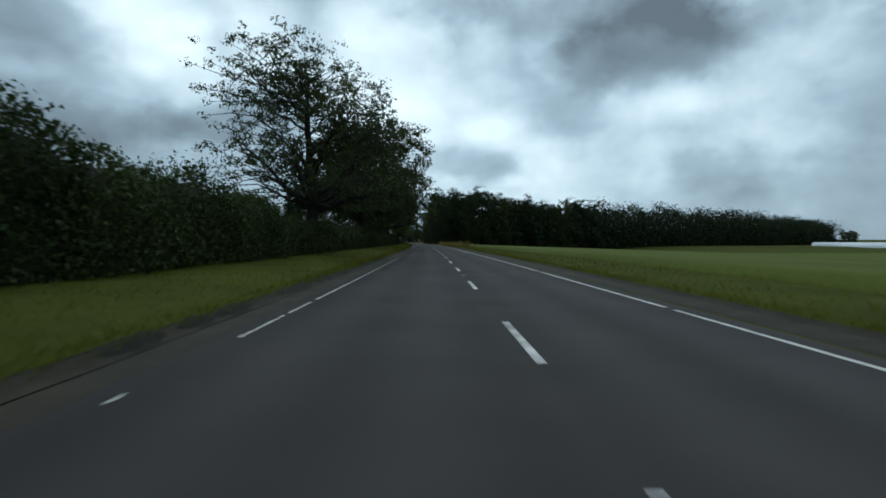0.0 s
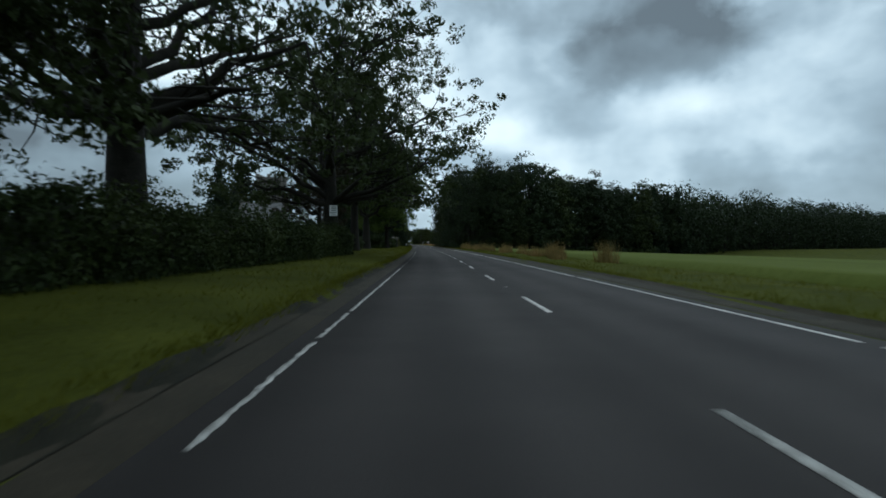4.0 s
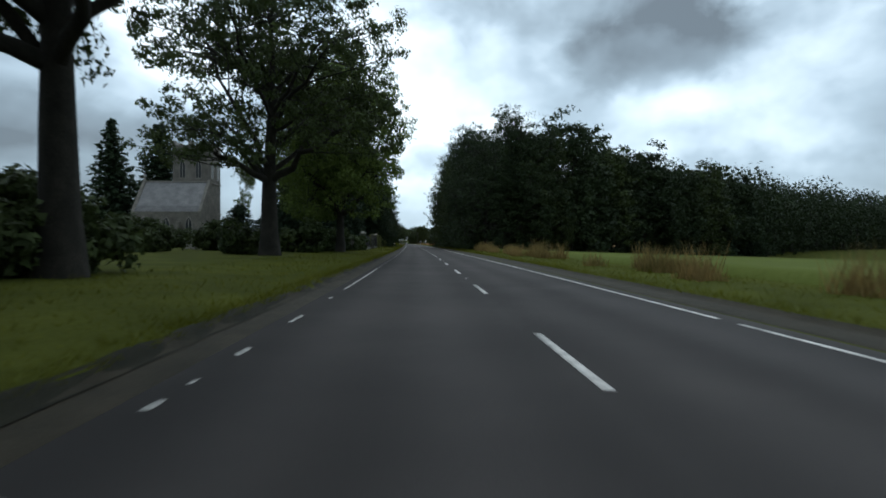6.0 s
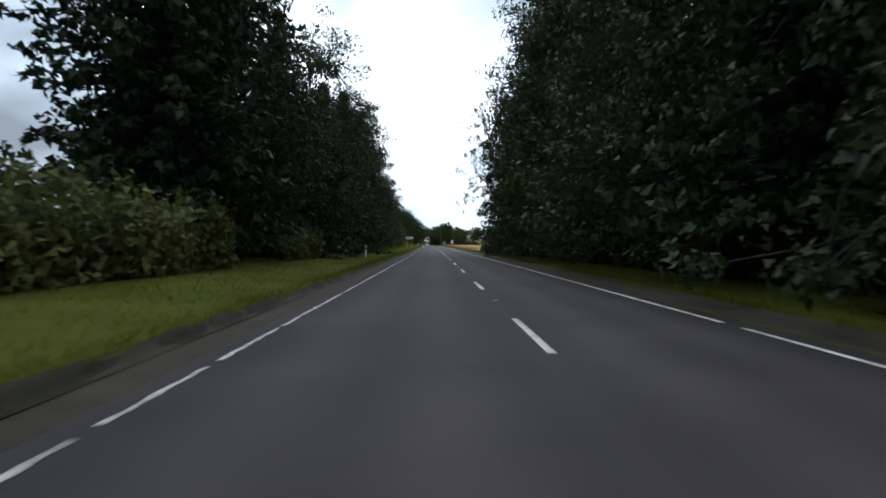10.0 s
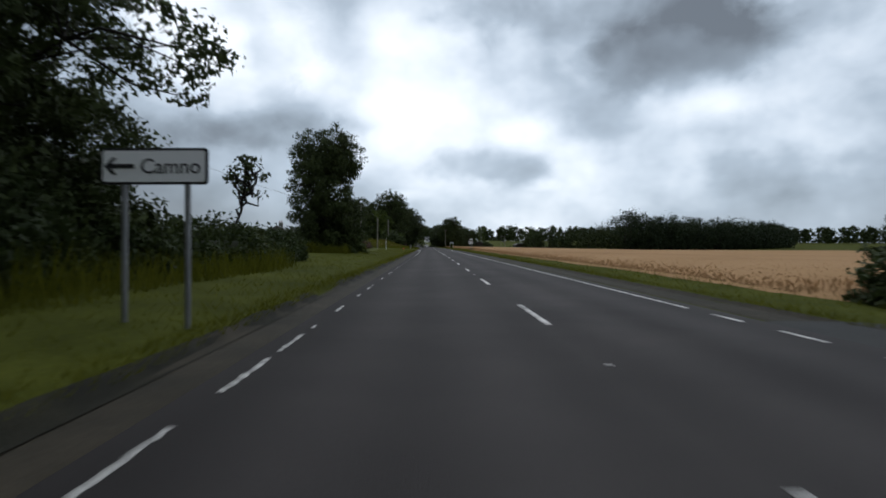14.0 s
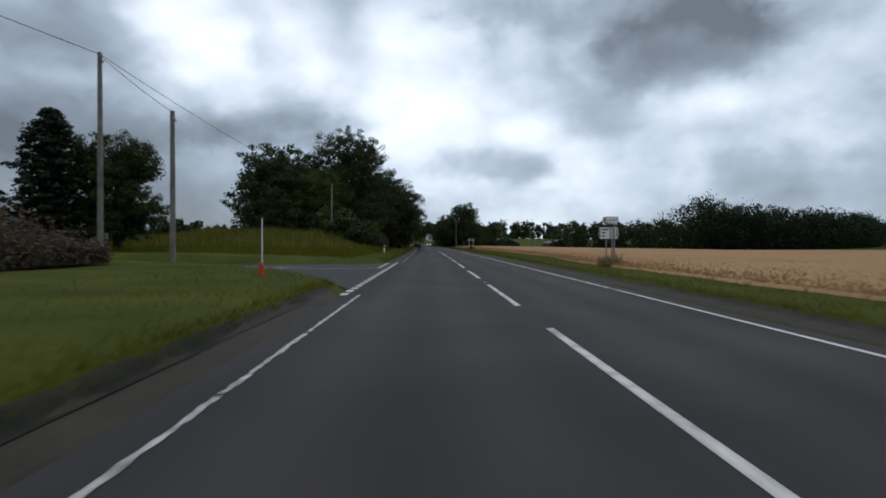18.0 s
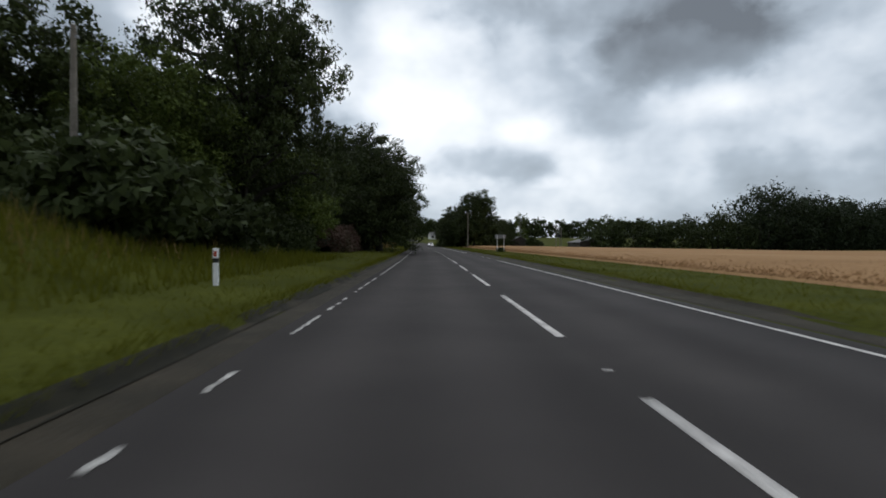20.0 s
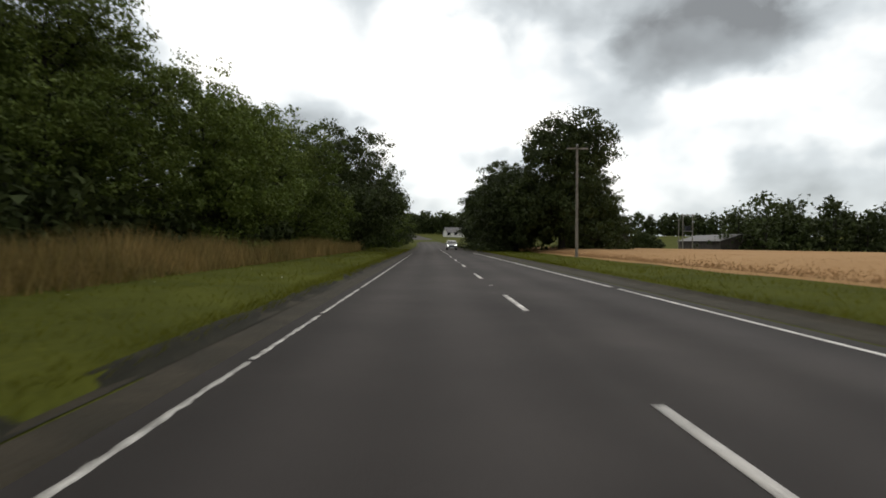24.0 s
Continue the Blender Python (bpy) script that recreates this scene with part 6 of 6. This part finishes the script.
# ---- houses and far things ----
def house(s, u, turn, w, d, eave, ridge, wall, roof_mat, label, windows, chimney=True):
    ob = thing("house", place(s, u, 0, turn), label, "house", "houses near the road")
    part("wall", bm_mesh("wall", boxes((-w / 2, w / 2, -d / 2, d / 2, -0.6, eave)), wall), ob)
    for x in (-w / 2, w / 2 - 0.3):
        bm = bmesh.new()
        a = [bm.verts.new((x, q, z)) for q, z in ((-d / 2, eave), (d / 2, eave), (0, ridge))]
        b = [bm.verts.new((x + 0.3, q, z)) for q, z in ((-d / 2, eave), (d / 2, eave), (0, ridge))]
        bm.faces.new(a)
        bm.faces.new(b[::-1])
        for i in range(3):
            bm.faces.new((a[i], a[(i + 1) % 3], b[(i + 1) % 3], b[i]))
        bmesh.ops.recalc_face_normals(bm, faces=bm.faces)
        part("gable_wall", bm_mesh("gable_wall", bm, wall), ob)
    k = math.atan2(ridge - eave, d / 2)
    L = math.hypot(ridge - eave, d / 2) + 0.35
    for m in (pose(0, -d / 2, eave) @ pose(0, 0, 0, math.degrees(k)), pose(0, d / 2, eave) @ pose(0, 0, 0, 0, 0, 180) @ pose(0, 0, 0, math.degrees(k))):
        part("roof", bm_mesh("roof", boxes((-w / 2 - 0.3, w / 2 + 0.3, -0.35, L - 0.33, 0.02, 0.16)), roof_mat), ob, m=m)
    for x, z, ww, hh in windows:
        win = part("window", bm_mesh("window", boxes((x - ww / 2 - 0.08, x + ww / 2 + 0.08, -d / 2 - 0.05, -d / 2 + 0.05, z - 0.08, z + hh + 0.08)), SIGN_WHITE), ob)
        part("pane", bm_mesh("pane", boxes((x - ww / 2, x + ww / 2, -d / 2 - 0.062, -d / 2 - 0.051, z, z + hh)), DARK_GLASS), win)
        part("sill", bm_mesh("sill", boxes((x - ww / 2 - 0.15, x + ww / 2 + 0.15, -d / 2 - 0.14, -d / 2 - 0.052, z - 0.16, z - 0.082)), DRESSED), win)
    if chimney:
        st = part("chimney", bm_mesh("chimney", boxes((w / 2 - 1.0, w / 2 - 0.3, -0.5, 0.5, ridge - 0.6, ridge + 1.1), bevel=0.03), wall), ob)
        for y in (-0.22, 0.22):
            part("chimney_pot", bm_mesh("chimney_pot", rod(bmesh.new(), (w / 2 - 0.65, y, ridge + 1.1), (w / 2 - 0.65, y, ridge + 1.55), 0.12, 0.1, 10), RED_CLAY), st)
    return ob


RED_CLAY = material("clay", [(0.22, 0.09, 0.05), (0.30, 0.13, 0.08)], 2.0, 0.9, 8, 0.3)
house(480, -38.5, 98, 9, 5.4, 3.3, 5.0, STONE, SLATE, "grey stone cottage with a dark slate roof", ((-2.5, 0.9, 1.0, 1.3), (2.4, 0.9, 1.0, 1.3)))
house(488.5, -36.0, 4, 6.5, 5, 3.0, 4.3, STONE, SLATE, "low outbuilding with a dark roof", (), False)
house(862, 21, 8, 12, 7, 2.2, 4.6, WHITE_WALL, SLATE, "white bungalow with a grey roof across the rising field", ((-5, 0.9, 1.6, 1.2), (-1.5, 0.9, 1.6, 1.2), (4, 0.9, 1.8, 1.2)))
house(880, 37, 8, 12, 7, 2.2, 4.6, WHITE_WALL, SLATE, "white bungalow with a grey roof across the rising field", ((-3, 0.9, 1.6, 1.2), (3, 0.9, 1.6, 1.2)))
house(900, -14, 4, 8, 7, 4.8, 7.8, WHITE_WALL, SLATE, "white two-storey house beside the far road", ((-2, 0.9, 1.0, 1.3), (2, 0.9, 1.0, 1.3), (-2, 3.2, 1.0, 1.2), (2, 3.2, 1.0, 1.2)))
house(712, 66, 84, 26, 9, 2.2, 3.6, DARK_WOOD, SLATE, "long low dark shed behind the wheat", (), False)
house(700, 36, 88, 12, 7, 2.2, 4.0, DARK_WOOD, SLATE, "low dark farm shed behind the trees", (), False)

# white tunnels beyond the green field
for k in range(6):
    ob = thing("polytunnel", place(345 + k * 9, 300 + k * 3, 0, 20), "low white plastic crop tunnel across the field", "polytunnel", "crop tunnels")
    a = np.linspace(0, np.pi, 9)
    pts = np.stack([np.cos(a) * 4, 0 * a, np.sin(a) * 2.8], -1)
    v = np.concatenate([pts + [0, -22, 0], pts + [0, 22, 0]])
    f = [[i, i + 1, i + 10, i + 9] for i in range(8)]
    part("sheet", mesh_from("sheet", v, f, POLYTHENE, True), ob)
    for y in (-22.0, 22.0):
        bm = prism(bmesh.new(), [(float(x), float(z)) for x, _, z in pts], y - 0.05, y + 0.05)
        part("end", bm_mesh("end", bm, POLYTHENE), ob)

# low hills on the horizon to the left
for x, y, w, h in ((-2010, 2600, 210, 92), (-1740, 2700, 250, 104), (-1330, 2950, 480, 60), (-2500, 2500, 400, 70)):
    n = 20
    gx, gy = np.meshgrid(np.linspace(-1, 1, n), np.linspace(-1, 1, n), indexing="ij")
    r = np.clip(1 - np.hypot(gx, gy), 0, 1)
    z = h * (r * r * (3 - 2 * r)) * (1 + 0.15 * np.sin(gx * 7 + y) * np.sin(gy * 5)) - 2
    i, j = np.meshgrid(np.arange(n - 1), np.arange(n - 1), indexing="ij")
    f = np.stack([i * n + j, i * n + j + 1, (i + 1) * n + j + 1, (i + 1) * n + j], -1).reshape(-1, 4)
    tagged(new("hill", mesh_from("hill", np.stack([x + gx * w * 1.6, y + gy * w * 1.6, z], -1).reshape(-1, 3), f, HILL, True)), "low blue-green hill on the far horizon", "hill", "distant hills", "structure")


# ---- the oncoming car ----
def saloon(s, u):
    ob = thing("car", place(s, u, 0.055, 180), "silver hatchback car with lit headlamps on the road", "car")
    prof = [(-2.0, 0.32), (-2.02, 0.62), (-1.9, 0.80), (-1.05, 0.95), (-0.35, 1.40), (0.25, 1.48), (1.15, 1.44), (1.75, 1.02), (1.98, 0.92), (2.02, 0.5), (1.95, 0.32)]
    bm = bmesh.new()
    rings = []
    for x in (-0.86, -0.80, 0.80, 0.86):
        inset = 0.10 if abs(x) > 0.83 else 0.0
        rings.append([bm.verts.new((x * (0.82 if z > 1.0 else 1.0), -y, z - inset * (z > 0.7))) for y, z in prof])
    for a, b in zip(rings, rings[1:]):
        for i in range(len(prof)):
            j = (i + 1) % len(prof)
            bm.faces.new((a[i], a[j], b[j], b[i]))
    bm.faces.new(rings[0][::-1])
    bm.faces.new(rings[-1])
    bmesh.ops.recalc_face_normals(bm, faces=bm.faces)
    part("body", bm_mesh("body", bm, CAR_PAINT), ob)
    bm = bmesh.new()
    q = [bm.verts.new(c) for c in ((-0.70, 1.04, 0.99), (0.70, 1.04, 0.99), (0.58, 0.42, 1.385), (-0.58, 0.42, 1.385))]
    bm.faces.new(q)
    r = bmesh.ops.extrude_face_region(bm, geom=bm.faces[:])
    for v in r["geom"]:
        if isinstance(v, bmesh.types.BMVert):
            v.co += Vector((0, 0.03, 0.03))
    bmesh.ops.recalc_face_normals(bm, faces=bm.faces)
    part("windscreen", bm_mesh("windscreen", bm, DARK_GLASS), ob)
    for x in (-0.62, 0.62):
        lamp = part("headlight", bm_mesh("headlight", boxes((x - 0.19, x + 0.19, 1.84, 2.01, 0.62, 0.80), bevel=0.03), LAMP_GLASS), ob)
        part("bulb", bm_mesh("bulb", rod(bmesh.new(), (x, 2.012, 0.71), (x, 2.02, 0.71), 0.07, 0.07, 12), HEADLAMP), lamp)
    part("grille", bm_mesh("grille", boxes((-0.38, 0.38, 1.96, 2.035, 0.50, 0.66), bevel=0.02), BIN_PLASTIC), ob)
    part("bumper", bm_mesh("bumper", boxes((-0.82, 0.82, 1.86, 2.06, 0.28, 0.48), bevel=0.05), CAR_PAINT), ob)
    part("number_plate", bm_mesh("number_plate", boxes((-0.26, 0.26, 2.061, 2.07, 0.33, 0.44)), SIGN_WHITE), ob)
    for x in (-0.74, 0.74):
        for y in (-1.25, 1.25):
            wheel = part("wheel", bm_mesh("wheel", rod(bmesh.new(), (x - 0.1, y, 0.31), (x + 0.1, y, 0.31), 0.31, 0.31, 22), RUBBER), ob)
            part("rim", bm_mesh("rim", rod(bmesh.new(), (x - 0.105, y, 0.31), (x + 0.105, y, 0.31), 0.2, 0.2, 16), STEEL), wheel)
        part("wing_mirror", bm_mesh("wing_mirror", boxes((x * 1.28 - 0.09, x * 1.28 + 0.09, 0.72, 0.86, 0.96, 1.08), bevel=0.03), BIN_PLASTIC), ob)
    return ob


HEADLAMP = bpy.data.materials.new("lit_headlamp")
HEADLAMP.use_nodes = True
node = nodes_of(HEADLAMP.node_tree)
e = node("ShaderNodeEmission", i1=6.0)
node("ShaderNodeOutputMaterial", [(0, e.outputs[0])])
saloon(672, 1.75)


# ---- churchyard headstones ----
def headstone(s, u, turn, w, h):
    ob = thing("headstone", place(s, u, 0, turn), "small pale weathered headstone in the churchyard grass", "gravestone", "headstones")
    part("base", bm_mesh("base", boxes((-w * 0.65, w * 0.65, -0.16, 0.16, -0.1, 0.14), bevel=0.02), DRESSED), ob)
    outline = [(-w / 2, 0.14), (w / 2, 0.14), (w / 2, h * 0.82), (w * 0.3, h * 0.95), (0, h), (-w * 0.3, h * 0.95), (-w / 2, h * 0.82)]
    part("slab", bm_mesh("slab", prism(bmesh.new(), outline, -0.06, 0.06), DRESSED), ob)


for s, u, turn, w, h in ((199, -22, 4, 0.6, 1.0), (204, -24.5, -3, 0.55, 0.85), (208, -21, 2, 0.6, 1.1), (196, -26, 0, 0.5, 0.8)):
    headstone(s, u, turn, w, h)
